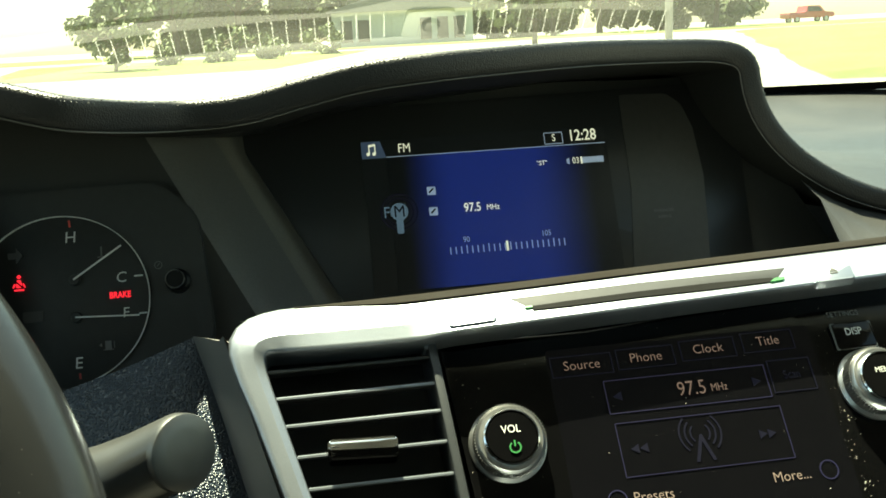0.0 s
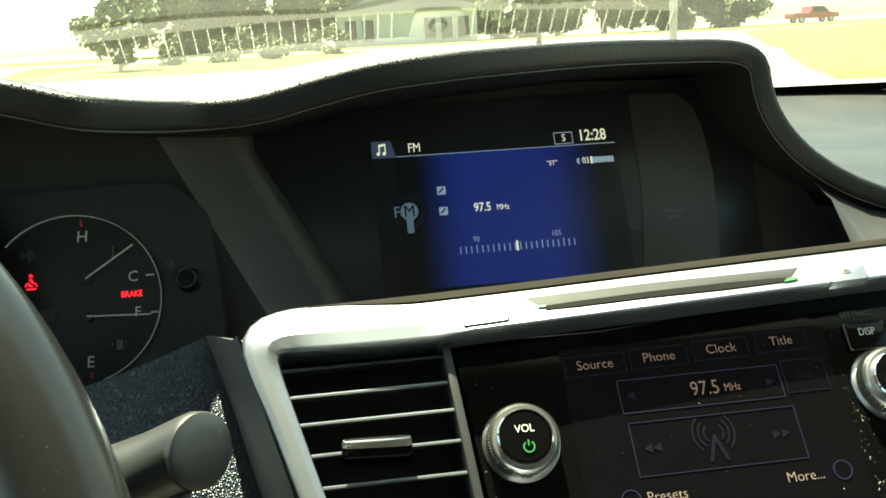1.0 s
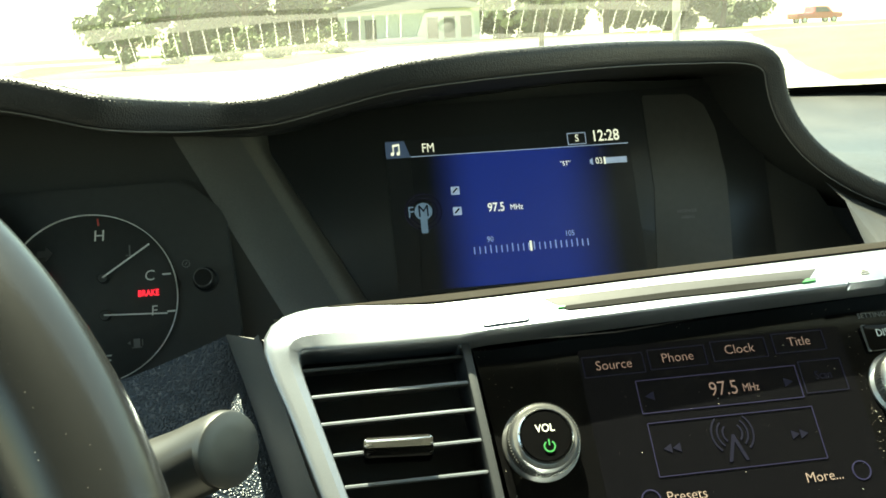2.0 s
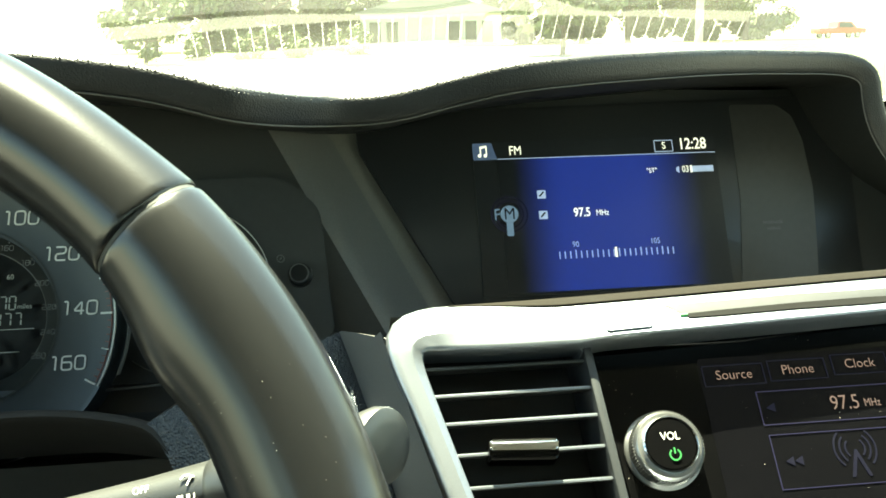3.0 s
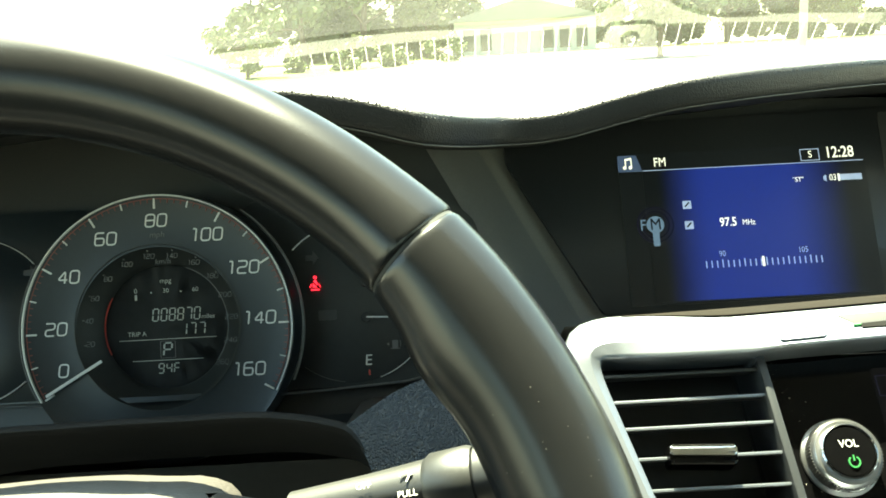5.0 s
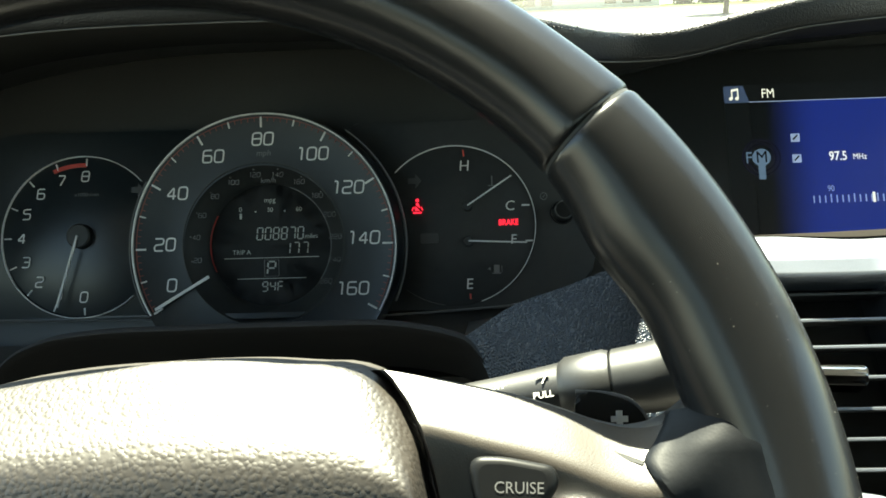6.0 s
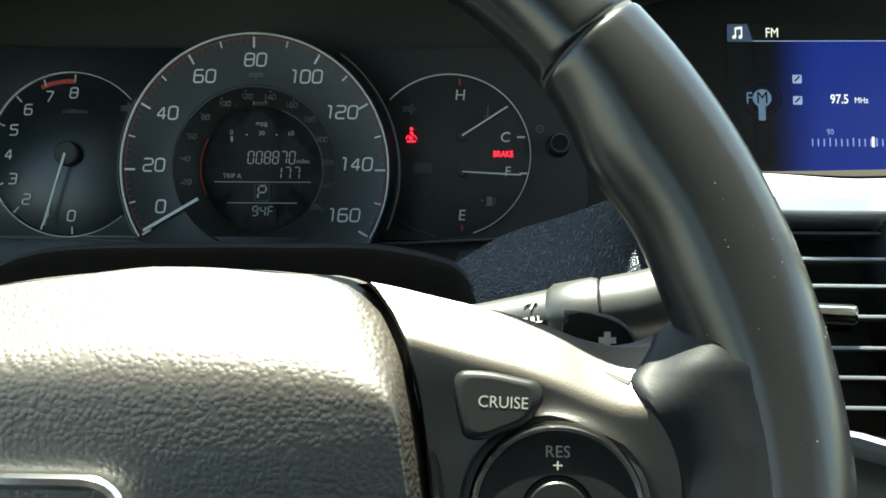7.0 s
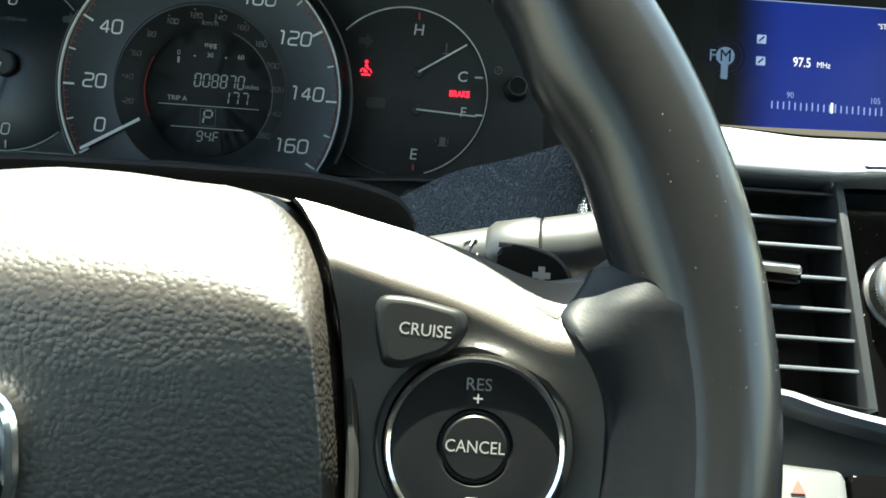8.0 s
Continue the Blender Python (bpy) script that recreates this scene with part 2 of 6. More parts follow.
def plate(outline, m, low, high, round_off=0.0, bm=None, segments=2):
    """A slab with this outline in the frame m, from the height low to high over its face; the front edge rounded off."""
    bm = bm or bmesh.new()
    top = [bm.verts.new(m @ Vector((u, v, high))) for u, v in outline]
    bottom = [bm.verts.new(m @ Vector((u, v, low))) for u, v in outline]
    face = bm.faces.new(top)
    bm.faces.new(bottom[::-1])
    n = len(outline)
    for i in range(n):
        bm.faces.new((top[i], bottom[i], bottom[(i + 1) % n], top[(i + 1) % n]))
    if round_off:
        bmesh.ops.bevel(bm, geom=list(face.edges), offset=round_off, segments=segments, affect="EDGES", profile=0.5)
    return bm


def rounded(corners, r, n=5):
    """A polygon with rounded corners."""
    out, k = [], len(corners)
    for i in range(k):
        p, a, b = Vector(corners[i]), Vector(corners[i - 1]), Vector(corners[(i + 1) % k])
        ra = min(r, (a - p).length * 0.48, (b - p).length * 0.48)
        s, e = p + (a - p).normalized() * ra, p + (b - p).normalized() * ra
        for j in range(n + 1):
            t = j / n
            q = s * (1 - t) ** 2 + p * 2 * t * (1 - t) + e * t * t
            out.append((q.x, q.y))
    return out


def box2(u0, v0, u1, v1, r=0.0):
    c = [(u0, v0), (u1, v0), (u1, v1), (u0, v1)]
    return rounded(c, r) if r else c


def circle(u, v, r, n=48):
    return [(u + r * math.cos(2 * math.pi * i / n), v + r * math.sin(2 * math.pi * i / n)) for i in range(n)]


def arc(m, u, v, r0, r1, a0, a1, low, high, bm=None, n=64):
    """A flat curved strip between two radii and two angles."""
    bm = bm or bmesh.new()
    rows = []
    for i in range(n + 1):
        a = radians(a0 + (a1 - a0) * i / n)
        rows.append([bm.verts.new(m @ Vector((u + r * math.cos(a), v + r * math.sin(a), h))) for r, h in ((r0, low), (r0, high), (r1, high), (r1, low))])
    closed = abs(abs(a1 - a0) - 360) < 0.01
    for i in range(n):
        p, q = rows[i], rows[i + 1]
        for j in range(4):
            bm.faces.new((p[j], p[(j + 1) % 4], q[(j + 1) % 4], q[j]))
    if closed:
        bmesh.ops.remove_doubles(bm, verts=bm.verts, dist=1e-6)
    else:
        bm.faces.new(rows[0])
        bm.faces.new(rows[-1][::-1])
    return bm


def cushion(outline, m, low, high, inset, steps=4):
    """A raised pad with softly rounded shoulders."""
    c = Vector((sum(p[0] for p in outline) / len(outline), sum(p[1] for p in outline) / len(outline)))
    size = sum((Vector(p) - c).length for p in outline) / len(outline)
    rows = [[m @ Vector((u, v, low)) for u, v in outline]]
    for i in range(steps + 1):
        a = math.pi / 2 * i / steps
        k = 1 - inset / size * (1 - math.cos(a))
        rows.append([m @ Vector((c.x + (u - c.x) * k, c.y + (v - c.y) * k, high - inset * 0.8 * (1 - math.sin(a)))) for u, v in outline])
    bm = grid([r + r[:1] for r in rows])
    bmesh.ops.remove_doubles(bm, verts=bm.verts, dist=1e-7)
    ends = [bm.verts.new(p) for p in rows[-1]]
    bm.faces.new(ends)
    return bm


def strip(m, u0, v0, u1, v1, w, high, low=-0.0003, bm=None):
    """A straight raised line in the frame m."""
    d = Vector((u1 - u0, v1 - v0)).normalized() * w / 2
    return plate([(u0 - d.y, v0 + d.x), (u0 + d.y, v0 - d.x), (u1 + d.y, v1 - d.x), (u1 - d.y, v1 + d.x)], m, low, high, bm=bm)


def spin(m, u, v, profile, n=48, bm=None, a0=0, a1=360, cap=True):
    """A turned body: profile is a list of (radius, height over the face)."""
    bm = bm or bmesh.new()
    rows = []
    for i in range(n):
        a = radians(a0 + (a1 - a0) * i / n)
        rows.append([bm.verts.new(m @ Vector((u + r * math.cos(a), v + r * math.sin(a), h))) for r, h in profile])
    for i in range(n):
        p, q = rows[i], rows[(i + 1) % n]
        for j in range(len(profile) - 1):
            bm.faces.new((p[j], p[j + 1], q[j + 1], q[j]))
    if cap and profile[0][0] > 1e-5:
        bm.faces.new([r[0] for r in rows])
    if cap and profile[-1][0] > 1e-5:
        bm.faces.new([r[-1] for r in rows])
    bmesh.ops.remove_doubles(bm, verts=bm.verts, dist=1e-6)
    return bm


def grid(rows, bm=None, close=False):
    """A sheet through rows of points."""
    bm = bm or bmesh.new()
    vs = [[bm.verts.new(p) for p in r] for r in rows]
    for a, b in zip(vs, vs[1:] + (vs[:1] if close else [])):
        for i in range(len(a) - 1):
            bm.faces.new((a[i], a[i + 1], b[i + 1], b[i]))
    return bm


def tube(points, r, sides=8, bm=None):
    """A round cord along points; r is one radius or one for each point."""
    bm = bm or bmesh.new()
    pts = [Vector(p) for p in points]
    rings = []
    for i, p in enumerate(pts):
        d = (pts[min(i + 1, len(pts) - 1)] - pts[max(i - 1, 0)]).normalized()
        x = d.orthogonal().normalized() if i == 0 else (x - d * x.dot(d)).normalized()
        y = d.cross(x)
        rr = r[i] if isinstance(r, (list, tuple)) else r
        rings.append([bm.verts.new(p + (x * math.cos(2 * math.pi * k / sides) + y * math.sin(2 * math.pi * k / sides)) * rr) for k in range(sides)])
    for a, b in zip(rings, rings[1:]):
        for k in range(sides):
            bm.faces.new((a[k], a[(k + 1) % sides], b[(k + 1) % sides], b[k]))
    bm.faces.new(rings[0][::-1])
    bm.faces.new(rings[-1])
    return bm


def smooth_path(points, n):
    """n places along a smooth curve through points (any number of coordinates)."""
    p = np.array(points, float)
    s = np.concatenate([[0], np.cumsum(np.linalg.norm(np.diff(p, axis=0), axis=1))])
    d = np.gradient(p, s, axis=0)
    out = []
    for q in np.linspace(0, s[-1], n):
        i = min(int(np.searchsorted(s, q, side="right")) - 1, len(s) - 2)
        h = s[i + 1] - s[i]
        t = (q - s[i]) / h
        out.append(p[i] * (2 * t**3 - 3 * t**2 + 1) + d[i] * h * (t**3 - 2 * t**2 + t) + p[i + 1] * (3 * t**2 - 2 * t**3) + d[i + 1] * h * (t**3 - t**2))
    return np.array(out)


STROKES = {"0": [[(0, 0), (1, 0), (1, 1), (0, 1), (0, 0)]], "1": [[(0.35, 1), (0.72, 1), (0.72, 0)]], "2": [[(0, 1), (1, 1), (1, 0.52), (0, 0.48), (0, 0), (1, 0)]], "3": [[(0, 1), (1, 1), (1, 0), (0, 0)], [(0.25, 0.52), (1, 0.52)]],
           "4": [[(0.78, 0), (0.78, 1), (0, 0.28), (1.05, 0.28)]], "5": [[(1, 1), (0, 1), (0, 0.56), (1, 0.56), (1, 0), (0, 0)]], "6": [[(0.95, 1), (0, 1), (0, 0), (1, 0), (1, 0.56), (0, 0.56)]], "7": [[(0, 1), (1, 1), (0.38, 0)]], "8": [[(0, 0), (1, 0), (1, 1), (0, 1), (0, 0)], [(0, 0.52), (1, 0.52)]]}


def numeral(text, m, u, v, size, mat, parent, high=0.0006, lean=0.12, wide=0.72, line=0.13):
    """A squarish dial number made of rounded strokes, centred at (u, v)."""
    bm = bmesh.new()
    w, gap = size * wide, size * 0.25
    x = u - (w * len(text) + gap * (len(text) - 1)) / 2
    for ch in text:
        for path in STROKES[ch]:
            closed = path[0] == path[-1]
            pts = [(p[0] * w, (p[1] - 0.5) * size) for p in path]
            if closed:
                pts = rounded(pts[:-1], size * 0.24, 3)
                pts.append(pts[0])
            elif len(pts) > 2:
                full = rounded(pts, size * 0.20, 3)
                pts = [pts[0]] + full[4:-4] + [pts[-1]]
            rows = []
            for i, p in enumerate(pts):
                a = pts[i - 1] if i else (pts[-2] if closed else p)
                b = pts[i + 1] if i + 1 < len(pts) else (pts[1] if closed else p)
                d = Vector((b[0] - a[0], b[1] - a[1])).normalized() * size * line / 2
                rows.append([m @ Vector((x + q[0] + q[1] * lean, v + q[1], high)) for q in ((p[0] - d.y, p[1] + d.x), (p[0] + d.y, p[1] - d.x))])
            grid(rows, bm)
        x += w + gap
    return part("numeral", bm, mat, parent, smooth=False)


def writing(text, m, u, v, size, mat, parent, name="lettering", high=0.0006, lean=0.0, wide=1.0, turn=0.0, bold=0.0):
    """Raised letters in the frame m, centred at (u, v); size is the height of a capital."""
    curve = bpy.data.curves.new(name, "FONT")
    curve.body, curve.size, curve.shear = text, size / 0.72, lean
    curve.align_x, curve.align_y = "CENTER", "CENTER"
    curve.resolution_u, curve.offset = 3, bold
    tmp = bpy.data.objects.new(name, curve)
    mesh = bpy.data.meshes.new_from_object(tmp)
    bpy.data.objects.remove(tmp)
    bpy.data.curves.remove(curve)
    bm = bmesh.new()
    bm.from_mesh(mesh)
    bpy.data.meshes.remove(mesh)
    bm.transform(m @ pose(u, v, high, 0, 0, turn) @ Matrix.Diagonal((wide, 1, 1, 1)))
    return part(name, bm, mat, parent, smooth=False)


# ---- ground and outside ----
def ground_height(x, y):
    d = math.hypot(x, y)
    return 0.0 if d < 12 else min(1.0, (d - 12) / 45) ** 1.3 * 0.55


bm = bmesh.new()
rings = []
for r in (0.0, 3, 6, 9, 12, 15, 18, 22, 26, 30, 35, 40, 46, 52, 60, 75, 100, 150, 250, 500, 1200, 4000):
    rings.append([bm.verts.new((r * math.sin(2 * math.pi * k / 72), r * math.cos(2 * math.pi * k / 72), ground_height(0, r))) for k in range(72)] if r else [bm.verts.new((0, 0, 0))])
for k in range(72):
    bm.faces.new((rings[0][0], rings[1][k], rings[1][(k + 1) % 72]))
for a, b in zip(rings[1:], rings[2:]):
    for k in range(72):
        bm.faces.new((a[k], b[k], b[(k + 1) % 72], a[(k + 1) % 72]))
tagged(part("ground", bm, M_ASPHALT, kind="structure"), "pale worn asphalt parking lot in full sun", "ground")


def lawn(outline, label):
    bm = bmesh.new()
    pts = [Vector((x, y, 0)) for x, y in outline]
    n = 14
    a, b, c, d = pts
    rows = []
    for i in range(n + 1):
        s, e = a.lerp(d, i / n), b.lerp(c, i / n)
        row = []
        for j in range(n + 1):
            p = s.lerp(e, j / n)
            edge = i in (0, n) or j in (0, n)
            row.append((p.x, p.y, ground_height(p.x, p.y) + (-0.1 if edge else 0.07 + 0.03 * noise.noise(p * 0.4))))
        rows.append(row)
    tagged(part("lawn", grid(rows, bm), M_GRASS, kind="structure"), label, "lawn")


lawn([(-12, 33), (-1, 34), (5, 56), (-16, 52)], "sunlit yellow-green grass strip beside the lot")
lawn([(7.5, 13.5), (30, 3), (80, 50), (25, 56)], "sunlit mown grass beyond the parking lot")
lawn([(-80, 60), (90, 60), (120, 110), (-110, 110)], "wide grass field under the far trees")


def tree(x, y, tall, wide, seed, label, low=0.25, leaves=900, leaf=0.16):
    """A tapered trunk with limbs and a crown of many leaf clumps."""
    rnd = random.Random(seed)
    z0 = ground_height(x, y) - 0.1
    t = thing("tree", (x, y, z0), label, "tree", "trees round the lot")
    trunk = [(x + rnd.uniform(-0.1, 0.1) * i, y + rnd.uniform(-0.1, 0.1) * i, z0 + tall * 0.75 * i / 6) for i in range(7)]
    r = max(0.08, tall * 0.022)
    bm = tube(trunk, [r * (1.25 - 0.17 * i) for i in range(7)], 9)
    tips = []
    for k in range(9):
        p = Vector(trunk[2 + k % 5])
        a = rnd.uniform(0, 6.28)
        q = p + Vector((math.cos(a) * wide * 0.42, math.sin(a) * wide * 0.42, tall * rnd.uniform(0.08, 0.3)))
        mid = p.lerp(q, 0.5) + Vector((0, 0, -0.04 * tall))
        tube([p, mid, q], [r * 0.5, r * 0.3, r * 0.1], 6, bm)
        tips.append(q)
    part("trunk", bm, M_BARK, t, "grey-brown bark")
    clumps = [(p, rnd.uniform(0.16, 0.3) * wide) for p in tips]
    for k in range(12):
        a, h = rnd.uniform(0, 6.28), rnd.uniform(low, 1.0)
        w = wide * 0.45 * math.sqrt(max(0.05, 1 - (2 * (h - low) / (1 - low) - 0.9) ** 2 * 0.8)) * rnd.uniform(0.3, 1)
        clumps.append((Vector((x + math.cos(a) * w, y + math.sin(a) * w, z0 + h * tall)), rnd.uniform(0.1, 0.22) * wide))
    verts, faces = [], []
    for k in range(leaves):
        c, rad = rnd.choice(clumps)
        d = Vector((rnd.gauss(0, 1), rnd.gauss(0, 1), rnd.gauss(0, 1))).normalized() * rad * rnd.uniform(0.4, 1.05)
        d.z *= 0.75
        p = c + d
        n = (d.normalized() + Vector((rnd.uniform(-0.7, 0.7), rnd.uniform(-0.7, 0.7), rnd.uniform(-0.2, 0.9)))).normalized()
        s = leaf * rnd.uniform(0.6, 1.5)
        u = n.orthogonal().normalized() * s
        v = n.cross(u.normalized()) * s * 0.6
        i = len(verts)
        verts += [p - u, p + v, p + u, p - v + n * s * 0.2]
        faces += [(i, i + 1, i + 2), (i, i + 2, i + 3)]
    mesh = bpy.data.meshes.new("crown")
    mesh.from_pydata(verts, [], faces)
    mesh.materials.append(M_LEAF)
    crown = new("crown", mesh)
    crown.parent = t
    crown.matrix_parent_inverse = Matrix.Translation(-Vector(t.location))
    tagged(crown, "sunlit green leaves", kind="stuff")


tree(-7.9, 40, 3.0, 2.6, 1, "young leafy tree with low branches on the grass", 0.12, 1600, 0.13)
for k, (x, y, h, w) in enumerate(((-13.4, 73, 9, 8), (-9.2, 70, 11, 9), (-4.6, 72, 12, 10), (0.2, 76, 10, 8))):
    tree(x, y, h, w, 20 + k, "tall dense leafy tree behind the lot", 0.12, 9000, 0.22)
for k, (x, y, h, w) in enumerate(((17.5, 84, 10, 9), (22.5, 82, 11, 9), (27.5, 84, 12, 10), (32.8, 82, 11, 9), (38.0, 82, 10, 8))):
    tree(x, y, h, w, 30 + k, "tall dense leafy tree beyond the far lawn", 0.12, 9000, 0.22)
tree(10.9, 43, 5.5, 5.2, 5, "shade tree with a dark slender trunk", 0.36, 3000, 0.2)
for k, (x, y, h, w) in enumerate(((-6.5, 45, 1.3, 1.4), (-4.2, 46, 1.5, 1.9), (-1.8, 47, 1.3, 1.7), (1.2, 50, 1.5, 2.0))):
    tree(x, y, h, w, 40 + k, "low rounded shrub on the grass", 0.05, 800, 0.11)

def treeline(x0, x1, y, tall, seed, leaves, label):
    """A far belt of woods: leaf clumps in one mesh, uneven along the top."""
    rnd = random.Random(seed)
    clumps = []
    for k in range(int((x1 - x0) * 2.2)):
        x = rnd.uniform(x0, x1)
        top = tall * (0.62 + 0.38 * noise.noise(Vector((x * 0.22, seed, 0))) + rnd.uniform(-0.15, 0.1))
        clumps.append((Vector((x, y + rnd.uniform(-3, 3), 0.55 + rnd.uniform(0.05, 1.0) * top)), rnd.uniform(0.8, 1.7)))
    verts, faces = [], []
    for k in range(leaves):
        c, rad = rnd.choice(clumps)
        d = Vector((rnd.gauss(0, 1), rnd.gauss(0, 1), rnd.gauss(0, 1))).normalized() * rad * rnd.uniform(0.3, 1.05)
        n = (d.normalized() + Vector((rnd.uniform(-0.8, 0.8), rnd.uniform(-0.8, 0.8), rnd.uniform(-0.1, 1.0)))).normalized()
        s = 0.26 * rnd.uniform(0.6, 1.5)
        u = n.orthogonal().normalized() * s
        v = n.cross(u.normalized()) * s * 0.6
        i = len(verts)
        verts += [c + d - u, c + d + v, c + d + u, c + d - v]
        faces += [(i, i + 1, i + 2), (i, i + 2, i + 3)]
    mesh = bpy.data.meshes.new("treeline")
    mesh.from_pydata(verts, [], faces)
    mesh.materials.append(M_LEAF)
    tagged(new("treeline", mesh), label, "woods", kind="stuff")


treeline(-13.5, 2.5, 78, 9.0, 61, 16000, "pale sunlit belt of leafy trees beyond the lot")
treeline(15.0, 45.0, 90, 9.5, 62, 26000, "pale sunlit belt of leafy trees behind the lawn")

# utility pole
px, py = 15.2, 37.0
pole = thing("utility_pole", (px, py, ground_height(px, py)), "pale weathered wooden utility pole by the lot", "pole")
part("post", tube([(px, py, ground_height(px, py) - 0.2), (px, py, 5), (px, py, 10)], [0.17, 0.155, 0.13], 14), M_POLE, pole)
part("crossarm", plate(box2(-1.1, -0.06, 1.1, 0.06), Matrix.Translation((px, py - 0.2, 9.2)) @ pose(0, 0, 0, 90), -0.05, 0.05), M_POLE, pole)


def building(x, y, w, d, h, label):
    z = ground_height(x, y) - 0.2
    b = thing("house", (x, y, z), label, "house")
    f = Matrix.Translation((x, y, z)) @ pose(0, 0, 0, 90)
    part("wall", plate([(-w / 2, 0), (w / 2, 0), (w / 2, h), (-w / 2, h)], f, -d, 0), M_SIDING, b, smooth=False)
    roof = bmesh.new()
    plate([(-w / 2 - 0.4, h), (w / 2 + 0.4, h), (w / 2 + 0.4, h + 0.15), (0, h + w * 0.16), (-w / 2 - 0.4, h + 0.15)], f, -d - 0.3, 0.4, bm=roof)
    part("roof", roof, M_ROOFING, b, smooth=False)
    k = 0
    for u in (-w * 0.40, -w * 0.28, w * 0.16, w * 0.28, w * 0.40):
        win = part("window", plate(box2(u - 0.55, 0.5, u + 0.55, h - 0.5), f, 0.02, 0.07), M_SIDING, b, "pale window frame", smooth=False)
        part("pane", plate(box2(u - 0.45, 0.6, u + 0.45, h - 0.6), f, 0.05, 0.09), M_WINDOW, win, "dark glass", smooth=False)
    part("door", plate(box2(-0.9, 0.2, 0.9, 2.3), f, 0.0, 0.06), M_SIDING, b, smooth=False)


building(8.0, 74, 11.3, 8, 2.9, "low pale building with dark windows across the lot")


def pickup(x, y, turn):
    z = ground_height(x, y)
    p = thing("pickup_truck", (x, y, z), "red pickup truck parked far across the lot", "truck")
    m = Matrix.Translation((x, y, z)) @ pose(0, 0, 0, 0, 0, turn) @ pose(0, 0, 0, 90)
    side = rounded([(-2.7, 0.5), (2.7, 0.5), (2.75, 1.0), (1.6, 1.1), (0.9, 1.75), (-0.6, 1.78), (-0.75, 1.1), (-2.75, 1.1)], 0.12)
    part("body", plate(side, m, -0.9, 0.9, 0.05), M_CARRED, p)
    part("side_window", plate(rounded([(-0.5, 1.15), (1.3, 1.15), (0.8, 1.65), (-0.5, 1.68)], 0.05), m, 0.88, 0.91), M_WINDOW, p)
    for u in (-1.75, 1.75):
        for w in (-0.85, 0.7):
            wheel = part("wheel", spin(m, u, 0.38, [(0.0, w), (0.34, w), (0.38, w + 0.05), (0.38, w + 0.17), (0.3, w + 0.2), (0.0, w + 0.2)], 20), M_RUBBER, p)
            part("rim", spin(m, u, 0.38, [(0.0, w + 0.18), (0.22, w + 0.18), (0.22, w + 0.21), (0.0, w + 0.22)], 16), M_KNURL, wheel)


pickup(54.5, 95, 4)

# ---- cabin shell ----
LEFT, RIGHT, BACK, HEAD = -0.68, 0.80, -2.3, 1.50


def shell(name, quads, mat, label, category, thick=0.03):
    bm = bmesh.new()
    for (x0, y0, z0), (x1, y1, z1) in quads:
        xs, ys, zs = sorted((x0, x1)), sorted((y0, y1)), sorted((z0, z1))
        v = [bm.verts.new((x, y, z)) for x in xs for y in ys for z in zs]
        for f in ((0, 1, 3, 2), (4, 6, 7, 5), (0, 4, 5, 1), (2, 3, 7, 6), (0, 2, 6, 4), (1, 5, 7, 3)):
            bm.faces.new([v[i] for i in f])
    return tagged(part(name, bm, mat, smooth=False, kind="structure"), label, category)


shell("wall_left", [((LEFT - 0.06, BACK, 0.25), (LEFT, 0.60, 1.0)), ((LEFT - 0.05, -1.22, 1.0), (LEFT, -1.10, HEAD)), ((LEFT - 0.05, BACK, 1.0), (LEFT, -1.95, HEAD)), ((LEFT - 0.05, -1.95, 1.0), (LEFT, -1.22, 1.12)), ((LEFT - 0.05, -1.95, 1.38), (LEFT, -1.22, HEAD))], M_CABIN, "dark door panel and pillar beside the driver", "door panel")
shell("wall_right", [((RIGHT, BACK, 0.25), (RIGHT + 0.06, 0.60, 1.0)), ((RIGHT, -1.22, 1.0), (RIGHT + 0.05, -1.10, HEAD)), ((RIGHT, BACK, 1.0), (RIGHT + 0.05, -1.95, HEAD)), ((RIGHT, -1.95, 1.0), (RIGHT + 0.05, -1.22, 1.12)), ((RIGHT, -1.95, 1.38), (RIGHT + 0.05, -1.22, HEAD))], M_CABIN, "dark door panel and pillar beside the passenger", "door panel")
shell("wall_rear", [((LEFT, BACK - 0.06, 0.25), (RIGHT, BACK, 1.20)), ((LEFT, BACK - 0.06, 1.42), (RIGHT, BACK, HEAD)), ((LEFT, BACK - 0.06, 1.20), (LEFT + 0.25, BACK, 1.42)), ((RIGHT - 0.25, BACK - 0.06, 1.20), (RIGHT, BACK, 1.42))], M_CABIN, "dark rear panel behind the seats", "rear panel")
shell("floor", [((LEFT, BACK, 0.22), (RIGHT, 0.55, 0.27))], M_CABIN, "dark cabin floor", "floor")
shell("wall_front", [((LEFT, 0.56, 0.25), (RIGHT, 0.60, 1.04))], M_CABIN, "dark bulkhead ahead of the dashboard", "bulkhead")
shell("ceiling", [((LEFT - 0.05, BACK, HEAD), (RIGHT + 0.05, -0.42, HEAD + 0.05))], M_ROOF, "grey cloth headliner", "ceiling")

